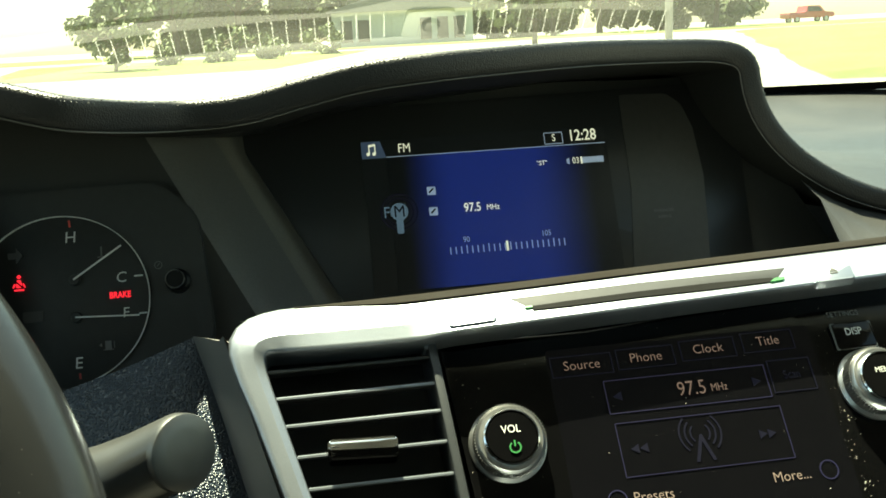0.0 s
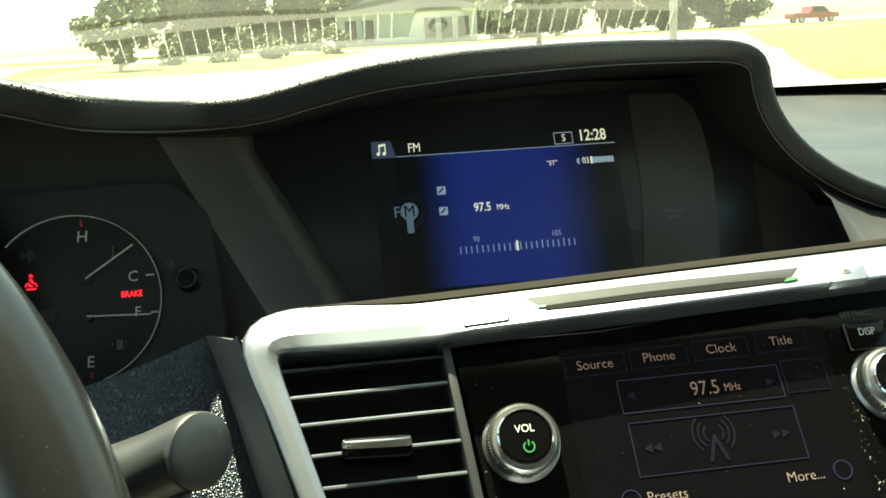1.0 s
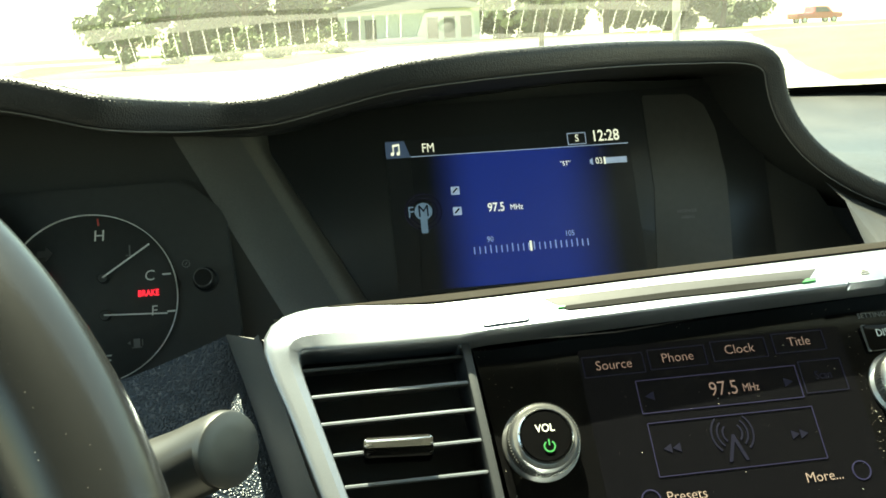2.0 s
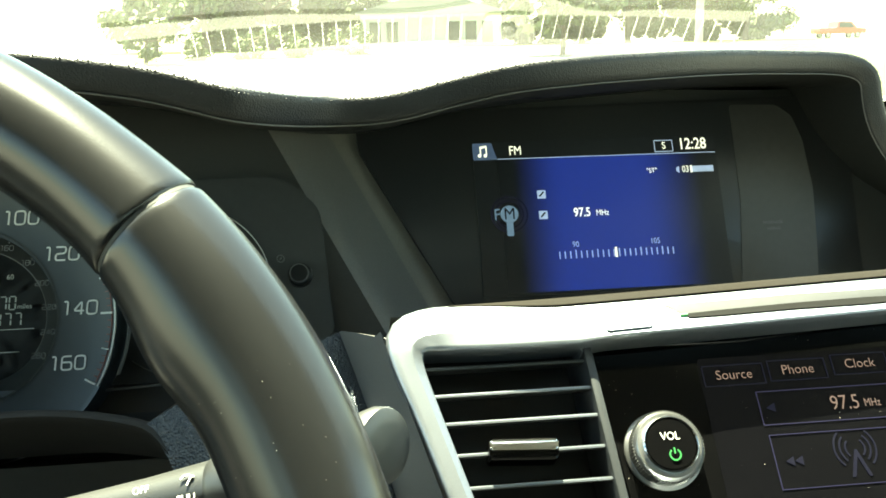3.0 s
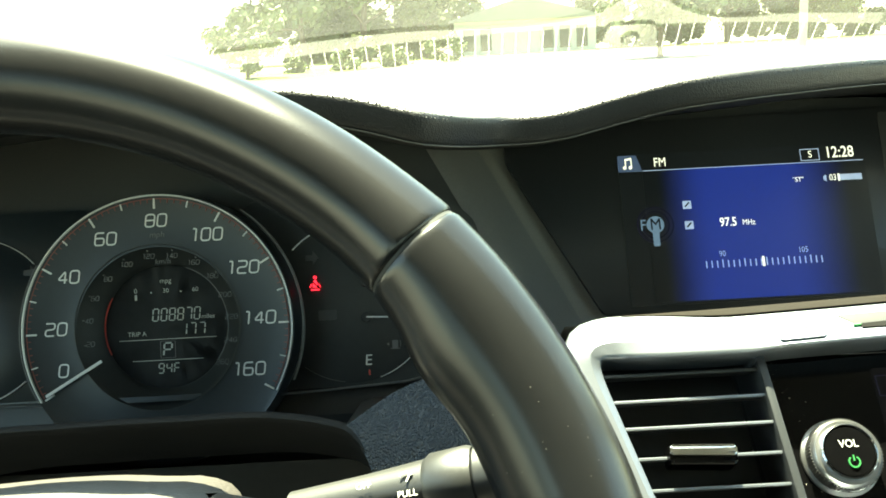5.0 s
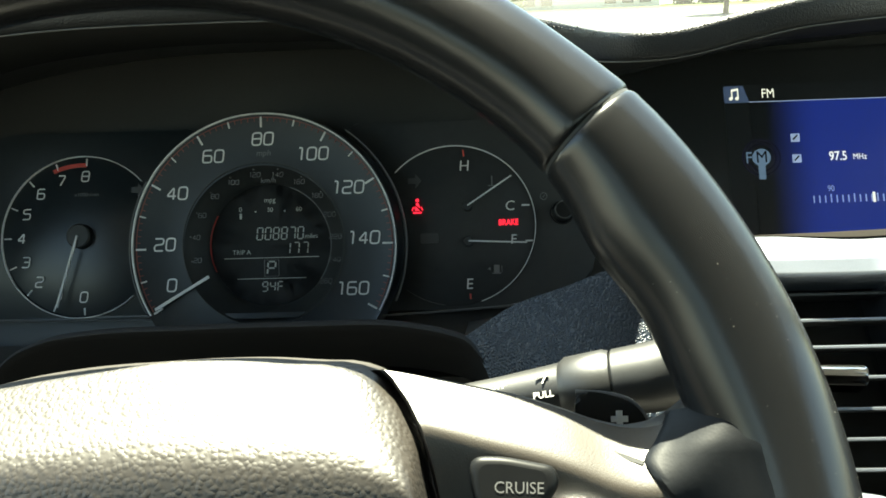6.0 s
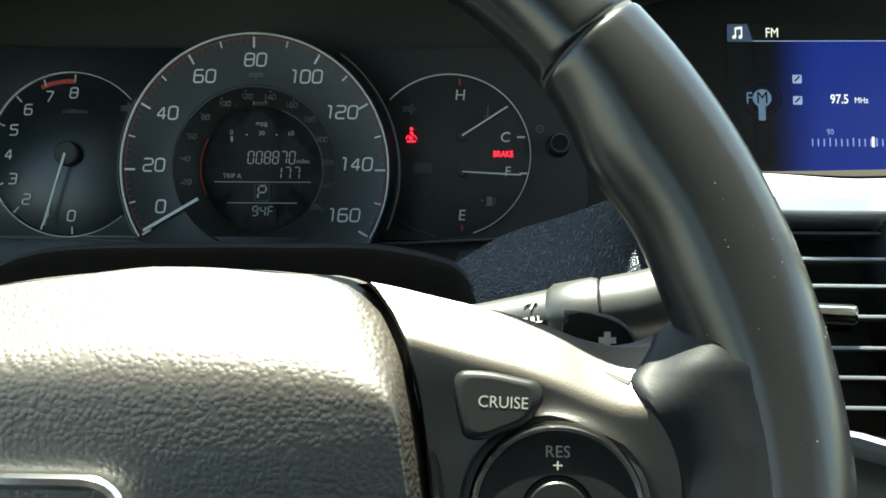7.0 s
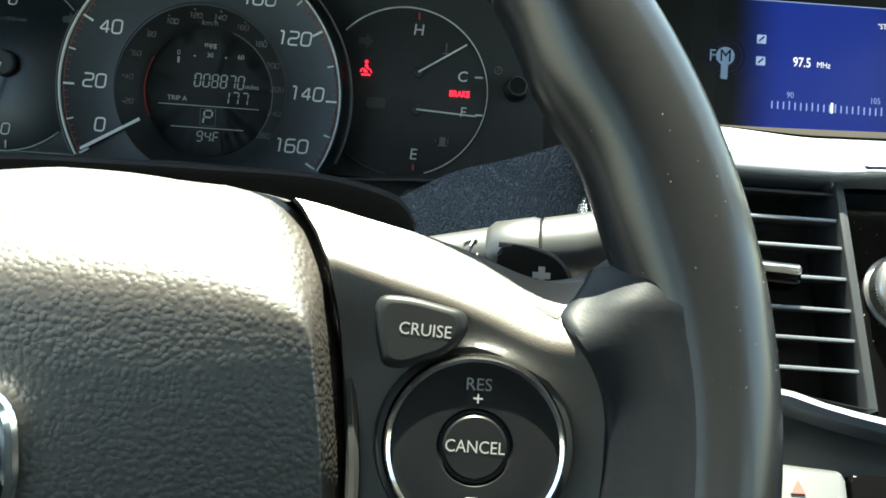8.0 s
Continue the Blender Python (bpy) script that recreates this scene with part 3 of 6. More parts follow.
# windscreen, from its foot to the roof
w0, w1 = (0.60, 1.060), (-0.42, 1.505)
ny, nz = w0[1] - w1[1], w1[0] - w0[0]
bm = bmesh.new()
rows = []
for i in range(13):
    t = i / 12
    x = LEFT - 0.1 + (RIGHT - LEFT + 0.2) * t
    bow = 0.12 * (1 - (2 * t - 1) ** 2)
    rows.append([(x, w0[0] + bow - 0.12 + (w1[0] - w0[0]) * s, w0[1] + (w1[1] - w0[1]) * s) for s in (0, 0.25, 0.5, 0.75, 1)])
screen_rows = rows
wind = part("windscreen", grid(rows), glass, kind="structure")
tagged(wind, "clear raked windscreen above the dashboard", "windscreen")
wind.visible_shadow = False
if wind.data.polygons[20].normal.z > 0:
    wind.data.flip_normals()
bm = bmesh.new()
grid([[Vector(r[0]).lerp(Vector(r[1]), s) + Vector((0, -0.004, 0.000)) for s in (-0.06, 0.0, 0.045)] for r in rows], bm)
tagged(part("windscreen_border", bm, M_FRIT, kind="structure"), "black ceramic border at the foot of the glass", "trim")
for side, x in (("left", LEFT), ("right", RIGHT)):
    bm = tube([(x, 0.42, 1.0), (x, 0.0, 1.26), (x * 0.97, -0.42, 1.50)], [0.05, 0.045, 0.04], 10)
    tagged(part("pillar_" + side, bm, M_CABIN, kind="structure"), "dark windscreen pillar", "pillar")


# ---- dashboard ----
def lip_depth(x):
    s = min(1.0, max(0.0, (x + 0.05) / 0.28))
    q = min(1.0, max(0.0, (-0.114 - x) / 0.050))
    return -0.171 + 0.116 * s * s * (3 - 2 * s) - 0.056 * q * q * (3 - 2 * q)


LIP = [(-0.665, 0.98), (-0.645, 1.04), (-0.60, 1.095), (-0.54, 1.126), (-0.47, 1.146), (-0.40, 1.155), (-0.32, 1.157), (-0.27, 1.1560), (-0.23, 1.1524), (-0.19, 1.1460),
       (-0.158, 1.1372), (-0.122, 1.1302), (-0.094, 1.1312), (-0.068, 1.1368), (-0.040, 1.1425), (0.0, 1.1457), (0.04, 1.1467), (0.10, 1.1467), (0.165, 1.1445), (0.189, 1.1434), (0.2045, 1.1416),
       (0.2162, 1.1382), (0.2246, 1.1320), (0.2288, 1.1238), (0.2305, 1.1144), (0.2350, 1.1012), (0.2430, 1.0878), (0.2560, 1.0735), (0.2775, 1.0575), (0.318, 1.0385), (0.355, 1.030), (0.42, 1.022), (0.58, 1.018), (0.79, 1.015)]
lip = smooth_path(LIP, 230)
along = np.gradient(lip, axis=0)
along /= np.linalg.norm(along, axis=1)[:, None]
inward = np.stack([along[:, 1], -along[:, 0]], 1)  # towards the inside of the hood


def lip_row(i, profile):
    (x, z), (nx, nz2) = lip[i], inward[i]
    y = lip_depth(x)
    return [(x + nx * d, y + back, z + nz2 * d) for back, d in profile]


dash = thing("dashboard", (0, 0.2, 0.9), "dark soft-skinned dashboard with a curved double hood", "dashboard")
pad_rows = []
for i in range(len(lip)):
    x, z = lip[i]
    y = lip_depth(x)
    edge = lip_row(i, [(0.05, 0.0075), (0.025, 0.0026), (0.012, 0.0006), (0.0040, 0.0001), (0.0016, 0.0006), (0.0004, 0.0018), (0.0, 0.0040), (0.0003, 0.0070), (0.0006, 0.0100), (0.0012, 0.0126), (0.0024, 0.0138), (0.005, 0.0146)])
    low = min(1.0, max(0.0, (z - 1.03) / 0.10))
    far = min(1.0, max(0.0, (x - 0.25) / 0.10))  # the passenger's side: a low brow, then a shallow valley before the glass
    far = far * far * (3 - 2 * far)
    deep = [(0.57, 1.050, 1.058), (0.52, 1.050, 1.050), (0.48, 1.0495, 1.040), (0.42, 1.0475, 1.029), (0.36, 1.0435 + 0.010 * low, 1.026), (0.30, 1.04 + 0.016 * low, 1.028), (0.22, 1.04 + (z - 1.048) * 0.6, z + 0.004), (0.15, z - 0.008 - 0.046 * low, z + 0.010), (y + 0.11, z - 0.004 - 0.022 * low, z + 0.007)]
    pad_rows.append([(x, yy, p * (1 - far) + q * far) for yy, p, q in deep] + [(px_, py_, pz_ + 0.003 * far * min(1.0, k0)) for k0, (px_, py_, pz_) in zip((1.0, 0.5) + (0.0,) * 20, edge)])
pad = part("upper_pad", grid(pad_rows), M_PAD, dash, "soft grained dash skin with a rounded edge")
# single grains of the skin stand out along the edge against the light
rnd = random.Random(5)
verts, faces = [], []
fine = smooth_path(LIP, 900)
run = np.gradient(fine, axis=0)
run /= np.linalg.norm(run, axis=1)[:, None]
for i in range(len(fine)):
    (x, z), (tx, tz) = fine[i], run[i]
    if not -0.42 < x < 0.34:
        continue
    for back, d in ((0.009, 0.00035), (0.0065, 0.0002), (0.0045, 0.0001), (0.0030, 0.0003), (0.0014, 0.0009), (0.0005, 0.0020)):
        d += 0.0001
        c = Vector((x + tz * d + rnd.uniform(-0.0004, 0.0004), lip_depth(x) + back + rnd.uniform(-0.0006, 0.0006), z - tx * d))
        r = rnd.uniform(0.0003, 0.00062)
        n = len(verts)
        verts += [c + Vector(v) * r for v in ((1, 0, 0), (-1, 0, 0), (0, 1, 0), (0, -1, 0), (0, 0, 0.75), (0, 0, -0.75))]
        faces += [(n + a, n + b, n + e) for a, b, e in ((0, 2, 4), (2, 1, 4), (1, 3, 4), (3, 0, 4), (2, 0, 5), (1, 2, 5), (3, 1, 5), (0, 3, 5))]
mesh = bpy.data.meshes.new("skin_grain")
mesh.from_pydata(verts, [], faces)
mesh.materials.append(M_PAD)
mesh.shade_smooth()
grain = new("skin_grain", mesh)
grain.parent = dash
grain.matrix_parent_inverse = Matrix.Translation(-Vector(dash.location))
tagged(grain, "coarse grain along the hood's edge", kind="stuff")
part("piping", tube([lip_row(i, [(0.0021, 0.0142)])[0] for i in range(0, len(lip))], 0.00042, 6), M_THREAD, dash, "pale thread seam along the hood")
part("hood_lining", grid([lip_row(i, [(0.0026, 0.0144), (0.012, 0.0160), (0.05, 0.021), (0.12 if lip[i][0] < 0.0 else 0.10, 0.027), (0.20, 0.030)]) for i in range(len(lip))]), M_LINING, dash)
# back of the hollow: behind the gauges, a rounded divider, behind the display
lip_x, lip_z = [p[0] for p in LIP[:20]], [p[1] for p in LIP[:20]]


def back_wall(q0, q1, n):
    """A stretch of the wall; q is the place across, along lines that lean to the right going down."""
    rows = []
    for i in range(n + 1):
        q = q0 + (q1 - q0) * i / n
        top_z = float(np.interp(q, lip_x, lip_z)) - 0.028
        row = []
        for j in range(31):
            z = 0.93 + (top_z - 0.93) * j / 30
            g, dsp = -0.0765 + (z - 1.0506) * 0.384 + 0.012, (z - 1.08) * 0.4684 + 0.006
            s = min(1, max(0, (q + 0.152) / 0.046))
            s = s * s * (3 - 2 * s)
            row.append((q + (1.083 - z) * 0.55, g * (1 - s) + dsp * s, z))
        rows.append(row)
    return grid(rows)


part("gauge_back", back_wall(-0.70, -0.150, 30), M_LINER, dash, "dark wall behind the gauges")
# the next two stretches carry the light they catch in paler greys
part("divider", back_wall(-0.150, -0.1185, 14), M_DIVIDER, dash, "wall between gauges and display, caught light painted grey")
part("divider_lit_edge", back_wall(-0.1185, -0.092, 10), M_LIT_STRIP, dash, "lit wall strip beside the display, its light painted olive-grey")
part("display_back", back_wall(-0.092, 0.25, 24), M_LINER, dash, "dark wall behind the display")
part("lower_panel", grid([[(x, -0.115, 0.30), (x, -0.115, 0.955)] for x in (-0.67, -0.46, -0.18, 0.79)]), M_WELL, dash, "black underside of the dash")
# floor of the display hollow
part("ledge", grid([[(x, -0.005, 0.972), (x, -0.06, 0.976), (x, -0.12, 0.986), (x, -0.17, 1.004), (x, -0.205, 1.026), (x, -0.219, 1.0345)] for x in np.linspace(-0.100, 0.262, 20)]), M_LINER, dash)
# demister grille at the foot of the windscreen, seen mirrored in the glass
DEMIST = Matrix.Translation((0, 0, 1.0490))
grille = part("demister_grille", plate(box2(-0.40, 0.478, 0.385, 0.492), DEMIST, -0.004, 0.0022, 0.0008), M_DEFROST, dash, "dusty grille surround along the glass")
SEAM_LINE = [tuple(p) for p in smooth_path([(-0.40, 0.418), (-0.36, 0.420), (-0.19, 0.424), (0.02, 0.427), (0.060, 0.416), (0.076, 0.402), (0.10, 0.399), (0.127, 0.402), (0.143, 0.416), (0.165, 0.426), (0.30, 0.427), (0.385, 0.424)], 90)]
part("grille_edge", plate(SEAM_LINE + [(0.385, 0.441), (-0.40, 0.441)], DEMIST, -0.004, 0.0020), M_DEFROST, dash, "dusty grille surround nearer the hood")
part("grille_slot", plate(box2(-0.40, 0.441, 0.385, 0.478), DEMIST, -0.004, 0.0008), M_FRIT, dash, "black demister slot", smooth=False)
for k in range(42):
    gx = -0.289 + 0.0163 * k
    if gx < 0.380 and not 0.052 < gx < 0.132:
        part("rib", plate([(gx - 0.0006, 0.441), (gx + 0.0006, 0.441), (gx + 0.0006, 0.478), (gx - 0.0006, 0.478)], DEMIST, -0.003, 0.0019), M_RIB, grille, smooth=False)
sensor = part("sensor_housing", plate(rounded([(0.056, 0.476), (0.064, 0.436), (0.120, 0.436), (0.128, 0.476)], 0.006), DEMIST, -0.002, 0.0075, 0.002), M_DEFROST, dash, "raised light sensor housing")
part("sensor", spin(DEMIST, 0.092, 0.457, [(0.0, 0.0135), (0.008, 0.012), (0.012, 0.007)], 28), M_LINER, sensor, "round dark sensor")
part("dash_seam", tube([(x, y - 0.002, 1.0490) for x, y in SEAM_LINE], 0.0022, 6), M_FRIT, dash, "dark seam across the dash top")
# passenger side: face under the padded edge
part("passenger_fascia", grid([[(x, lip_depth(x) + 0.006, z - 0.017), (x, -0.075, z - 0.026), (x, -0.11, 1.004), (x, -0.16, 1.010), (x, -0.197, 1.030 + 0.02 * x), (x, -0.207, 1.039 + 0.02 * x)] for x, z in ((0.262, 1.064), (0.275, 1.055), (0.30, 1.043), (0.34, 1.032), (0.42, 1.022), (0.58, 1.018), (0.79, 1.015))]), M_FASCIA, dash, "sunlit grey fascia below the padded edge")
# lower dash in front of the gauges, with the arch over the steering column
ARCH = [(-0.445, 0.93), (-0.425, 0.975), (-0.3992, 1.0066), (-0.3833, 1.0125), (-0.368, 1.0147), (-0.3234, 1.0163), (-0.2745, 1.0168), (-0.2263, 1.0154), (-0.2095, 1.0118), (-0.2009, 1.0086), (-0.1939, 0.9997), (-0.1877, 0.9841), (-0.184, 0.95)]
arch = smooth_path(ARCH, 90)
part("gauge_apron", grid([[(x, -0.098, 0.945), (x, -0.16, min(0.962, z - 0.02)), (x, -0.22, z - 0.019), (x, -0.250, z - 0.0038), (x, -0.2565, z - 0.0010), (x, -0.2605, z - 0.0005), (x, -0.2622, z - 0.0014), (x, -0.2618, z - 0.0026), (x, -0.258, z - 0.0060), (x, -0.235, z - 0.024), (x, -0.20, z - 0.046)] for x, z in arch]), M_APRON, dash, "smooth dark lip below the gauges")
part("column_hollow", grid([[(x, -0.17, 0.80), (x, -0.17, 0.952)] for x in (-0.46, -0.18)]), M_WELL, dash)
# padded bolster between the column and the centre stack
left = smooth_path([(-0.2015, -0.2585, 1.0075), (-0.1935, -0.2625, 0.996), (-0.187, -0.268, 0.970), (-0.180, -0.275, 0.925)], 16)
right = smooth_path([(-0.1232, -0.2035, 1.0240), (-0.1144, -0.2193, 1.0005), (-0.1019, -0.2430, 0.9605), (-0.093, -0.258, 0.928)], 16)
top = smooth_path([(-0.2015, -0.2585, 1.0075), (-0.178, -0.2345, 1.0135), (-0.152, -0.2165, 1.0165), (-0.1232, -0.2035, 1.0240)], 16)
rows = []
for i in range(16):
    row = []
    for j in range(16):
        s, t = j / 15, i / 15
        p = left[i] * (1 - s) + right[i] * s
        lift = (top[j] - (top[0] * (1 - s) + top[-1] * s)) * (1 - t) ** 2
        swell = 0.010 * math.sin(math.pi * s) * math.sin(math.pi * min(1, 0.06 + t * 0.9))
        row.append(Vector(p + lift) + Vector((-0.25, -0.85, 0.45)) * swell)
    rows.append(row)
part("knee_bolster", grid(rows), M_LEATHER, dash, "blue-black grained leather-look bolster")
part("bolster_shelf", grid([[tuple(top[j]), (top[j][0], -0.175, 0.985 + 0.01 * j / 15), (top[j][0], -0.09, 0.955)] for j in range(16)]), M_LINER, dash)
flank = []
for i in range(-2, 16):
    v = 0.0075 - 0.0088 * max(i, 0)
    back = Vector(right[max(i, 0)])
    f0, f1 = VENT @ Vector((-0.0143 - 0.287 * v, v, -0.0045)), VENT @ Vector((-0.0120 - 0.287 * v, v, 0.0004))
    if i < 0:
        corner = Vector((-0.1010, -0.2370, 1.0300))
        back, f0, f1 = (p.lerp(corner, -0.42 * i) for p in (back, f0, f1 - Vector((0, 0, 0.003))))
    flank.append([back + Vector((0, 0.001, -0.012)), back, back.lerp(f0, 0.12) + Vector((-0.0007, -0.001, 0.0012)), back.lerp(f0, 0.5) + Vector((-0.0006, -0.0008, 0.001)), f0, f1])
part("console_flank", grid(flank), M_GREY, dash, "satin grey side of the centre stack")

# ---- silver trim round the vent and along the dash ----
xd = Vector((1, 0.036, 0.0255)).normalized()
vd = Vector((0, 0.866, 0.5))
vd = (vd - xd * vd.dot(xd)).normalized()
nd = xd.cross(vd)
BAND = Matrix.Translation((0.0008, -0.2466, 1.0347)) @ Matrix((xd, vd, nd)).transposed().to_4x4()
FACE = BAND @ Matrix.Translation((0, 0, 0.00025)) @ Matrix.Rotation(radians(-5.3), 4, "X")
trim = thing("dash_trim", (0.1, -0.24, 0.95), "satin silver trim framing the vent and running along the dash", "trim")
def leg(u, v):
    return tuple(VENT @ Vector((u, v, 0.0)))


outer = smooth_path([leg(0.0190, -0.0990), leg(0.0085, -0.066), leg(-0.0020, -0.032), leg(-0.0105, -0.006), (-0.1035, -0.2415, 1.0300), (-0.1010, -0.2365, 1.0345), (-0.0955, -0.2315, 1.0375), (-0.085, -0.2280, 1.0392), (-0.07, -0.2270, 1.0395), (-0.03, -0.2275, 1.0398), (0.0, -0.2268, 1.0405), (0.1, -0.2230, 1.0430), (0.2, -0.2197, 1.0455), (0.5, -0.209, 1.0535), (0.79, -0.199, 1.061)], 150)
inner_pts = [leg(0.0268, -0.0945), leg(0.0176, -0.062), leg(0.0090, -0.031), leg(0.0020, -0.006), (-0.0908, -0.2440, 1.0275), (-0.0890, -0.2462, 1.0288), (-0.0850, -0.2485, 1.0292), (-0.080, -0.2500, 1.0290), (-0.07, -0.2510, 1.0288), (-0.03, -0.2522, 1.0288), (0.0, -0.2515, 1.0295), (0.1, -0.2478, 1.0322), (0.2, -0.2442, 1.0347), (0.5, -0.2335, 1.0425), (0.79, -0.2235, 1.05)]
keys = np.array([leg(0.0190, -0.0990), leg(0.0085, -0.066), leg(-0.0020, -0.032), leg(-0.0105, -0.006), (-0.1035, -0.2415, 1.0300), (-0.1010, -0.2365, 1.0345), (-0.0955, -0.2315, 1.0375), (-0.085, -0.2280, 1.0392), (-0.07, -0.2270, 1.0395), (-0.03, -0.2275, 1.0398), (0.0, -0.2268, 1.0405), (0.1, -0.2230, 1.0430), (0.2, -0.2197, 1.0455), (0.5, -0.209, 1.0535), (0.79, -0.199, 1.061)])
run_k = np.concatenate([[0], np.cumsum(np.linalg.norm(np.diff(keys, axis=0), axis=1))])
run_o = np.concatenate([[0], np.cumsum(np.linalg.norm(np.diff(outer, axis=0), axis=1))])
run_o *= run_k[-1] / run_o[-1]
inner = np.stack([np.interp(run_o, run_k, np.array(inner_pts)[:, c]) for c in range(3)], 1)
for k in range(6):
    inner[1:-1] = inner[:-2] * 0.25 + inner[1:-1] * 0.5 + inner[2:] * 0.25
out_dir = np.array((0.0, -0.70, 0.714))
rows = []
for o, q in zip(outer, inner):
    bend = 0.0030 * min(1.0, max(0.0, (-0.010 - o[0]) / 0.012)) * (1.0 if o[2] > 1.036 else 0.45)
    rows.append([Vector(o * (1 - s) + q * s + out_dir * (h - bend * min(1.0, max(0.0, (s - 0.68) / 0.28)))) for s, h in ((-0.03, -0.014), (-0.03, 0.0), (-0.02, 0.0016), (0.02, 0.0026), (0.08, 0.0031), (0.3, 0.0033), (0.64, 0.0034), (0.672, 0.0034), (0.680, 0.0034), (0.695, 0.0034), (0.73, 0.0034), (0.92, 0.0033), (0.95, 0.0033), (0.985, 0.0026), (1.0, 0.0010), (1.0, -0.003), (0.96, -0.012))])
band = part("frame", grid(rows), M_SILVER, trim, "satin silver frame and band in the sun")
edge_rows = []
for o, q in zip(outer, inner):
    if o[0] > -0.080 and o[2] > 1.038:
        k = min(1.0, (o[0] + 0.080) / 0.05 + 0.02)
        edge_rows.append([Vector(o * (1 - s * k) + q * s * k + out_dir * (h - 0.0012 * (1 - k))) for s, h in ((-0.07, -0.010), (-0.07, 0.0014), (-0.03, 0.0030), (0.05, 0.0041), (0.17, 0.0042), (0.185, 0.0032))])
part("back_edge", grid(edge_rows), M_BACKEDGE, trim, "dusty brown-grey edge behind the silver band")
part("corner", plate([(0.0540, 0.0040), (0.0575, 0.0018), (0.0630, 0.0008), (0.0672, -0.0010), (0.0698, -0.0036), (0.0710, -0.0072), (0.0742, -0.0072), (0.0742, 0.0040)][::-1], VENT, -0.012, 0.0006, 0.0008), M_SILVER, trim, "rounded inner corner of the frame")
low_t = smooth_path([(0.0262, -0.0935), (0.0437, -0.0937), (0.0599, -0.0985), (0.0855, -0.1033), (0.14, -0.110), (0.22, -0.114), (0.5, -0.118)], 40)
low_b = smooth_path([(0.0180, -0.0985), (0.0433, -0.1012), (0.0599, -0.1058), (0.0849, -0.1110), (0.14, -0.118), (0.22, -0.1225), (0.5, -0.127)], 40)
rows = []
for o, q in zip(low_t, low_b):
    rows.append([VENT @ Vector((*(o * (1 - s) + q * s), h)) for s, h in ((0, -0.014), (0, 0.0), (0.12, 0.004), (0.5, 0.0062), (0.88, 0.004), (1, 0.0), (1, -0.012))])
part("lower_band", grid(rows), M_SILVER, trim, "satin silver lower band")
part("lower_shadow_gap", grid([[VENT @ Vector((*q, -0.010)), VENT @ Vector((q[0], q[1] - 0.012, -0.006)), VENT @ Vector((q[0], q[1] - 0.028, -0.008))] for q in low_b]), M_LINER, trim)
btn = part("button", plate(rounded([(-0.0116, -0.0047), (0.0096, -0.0044), (0.0092, 0.0050), (-0.0103, 0.0046)], 0.0016), FACE, -0.003, 0.0012, 0.0009), M_SILVER, trim, "small silver push button")
part("mark", plate(circle(-0.004, 0.001, 0.0005, 12), FACE, 0.0010, 0.0015), M_LINER, btn, smooth=False)
part("mark", arc(FACE, 0.0012, 0.001, 0.0008, 0.0014, -70, 110, 0.0010, 0.0015, n=10), M_LINER, btn, smooth=False)
# recessed silver lip; the shade on it is put into a darker colour
slot = part("disc_slot", plate([(0.0185, 0.0088), (0.0780, 0.0084), (0.1490, 0.0060), (0.1420, -0.0006), (0.1086, -0.0022), (0.0748, -0.0012), (0.0265, -0.0006)][::-1], FACE, -0.003, 0.0004, 0.0002), M_SLOTLIP, trim, "tapered lip over the disc opening, its shade painted grey")
part("slit", plate([(0.0265, 0.0016), (0.0424, 0.0020), (0.0761, 0.0022), (0.1106, 0.0016), (0.1382, 0.0000), (0.1410, -0.0014), (0.1390, -0.0027), (0.1087, -0.0027), (0.0748, -0.0016), (0.0414, -0.0014), (0.0264, -0.0009)][::-1], FACE, -0.003, 0.0008), M_FRIT, slot, "black disc opening", smooth=False)
part("lamp", plate(rounded([(0.1370, -0.0030), (0.1440, -0.0026), (0.1452, -0.0008), (0.1400, -0.0010)], 0.0005), FACE, -0.002, 0.0012), M_GREEN, slot, "green slot lamp", smooth=False)
part("lamp", plate(box2(0.0232, 0.0006, 0.0266, 0.0016, 0.0003), FACE, -0.002, 0.0012), M_GREEN, slot, "green slot lamp", smooth=False)
ej = part("eject_button", plate(rounded([(0.1575, -0.0076), (0.1767, -0.0076), (0.1795, 0.0014), (0.1600, 0.0018)], 0.0016), FACE, -0.003, 0.0014, 0.0009), M_SILVER, trim, "silver eject button")
part("mark", plate([(0.1665, -0.0020), (0.1707, -0.0020), (0.1692, 0.0006)], FACE, 0.0010, 0.0017), M_LINER, ej, smooth=False)
part("mark", plate(box2(0.1660, -0.0034, 0.1702, -0.0027), FACE, 0.0010, 0.0017), M_LINER, ej, smooth=False)

# ---- air vent ----
vent = thing("air_vent", (-0.05, -0.25, 0.93), "black louvred air vent in the silver frame", "air vent")
bm = bmesh.new()
rim_pts = [(0.0, 0.004), (0.0012, -0.004), (0.0163, -0.0592), (0.0262, -0.0935), (0.0437, -0.0945), (0.0790, -0.1000), (0.0735, -0.004), (0.0700, 0.003)]
rows = [[VENT @ Vector((u, v, h)) for h in (0.0, -0.04)] for u, v in rim_pts]
grid(rows, bm, close=True)
part("duct", bm, M_WELL, vent, "black duct walls")
part("duct_back", plate([(u, v) for u, v in rim_pts], VENT, -0.045, -0.038), M_WELL, vent, smooth=False)


def left_edge(v):
    return 0.0012 + (-0.004 - v) * (0.0262 - 0.0012) / 0.0895 if v < -0.004 else 0.0012


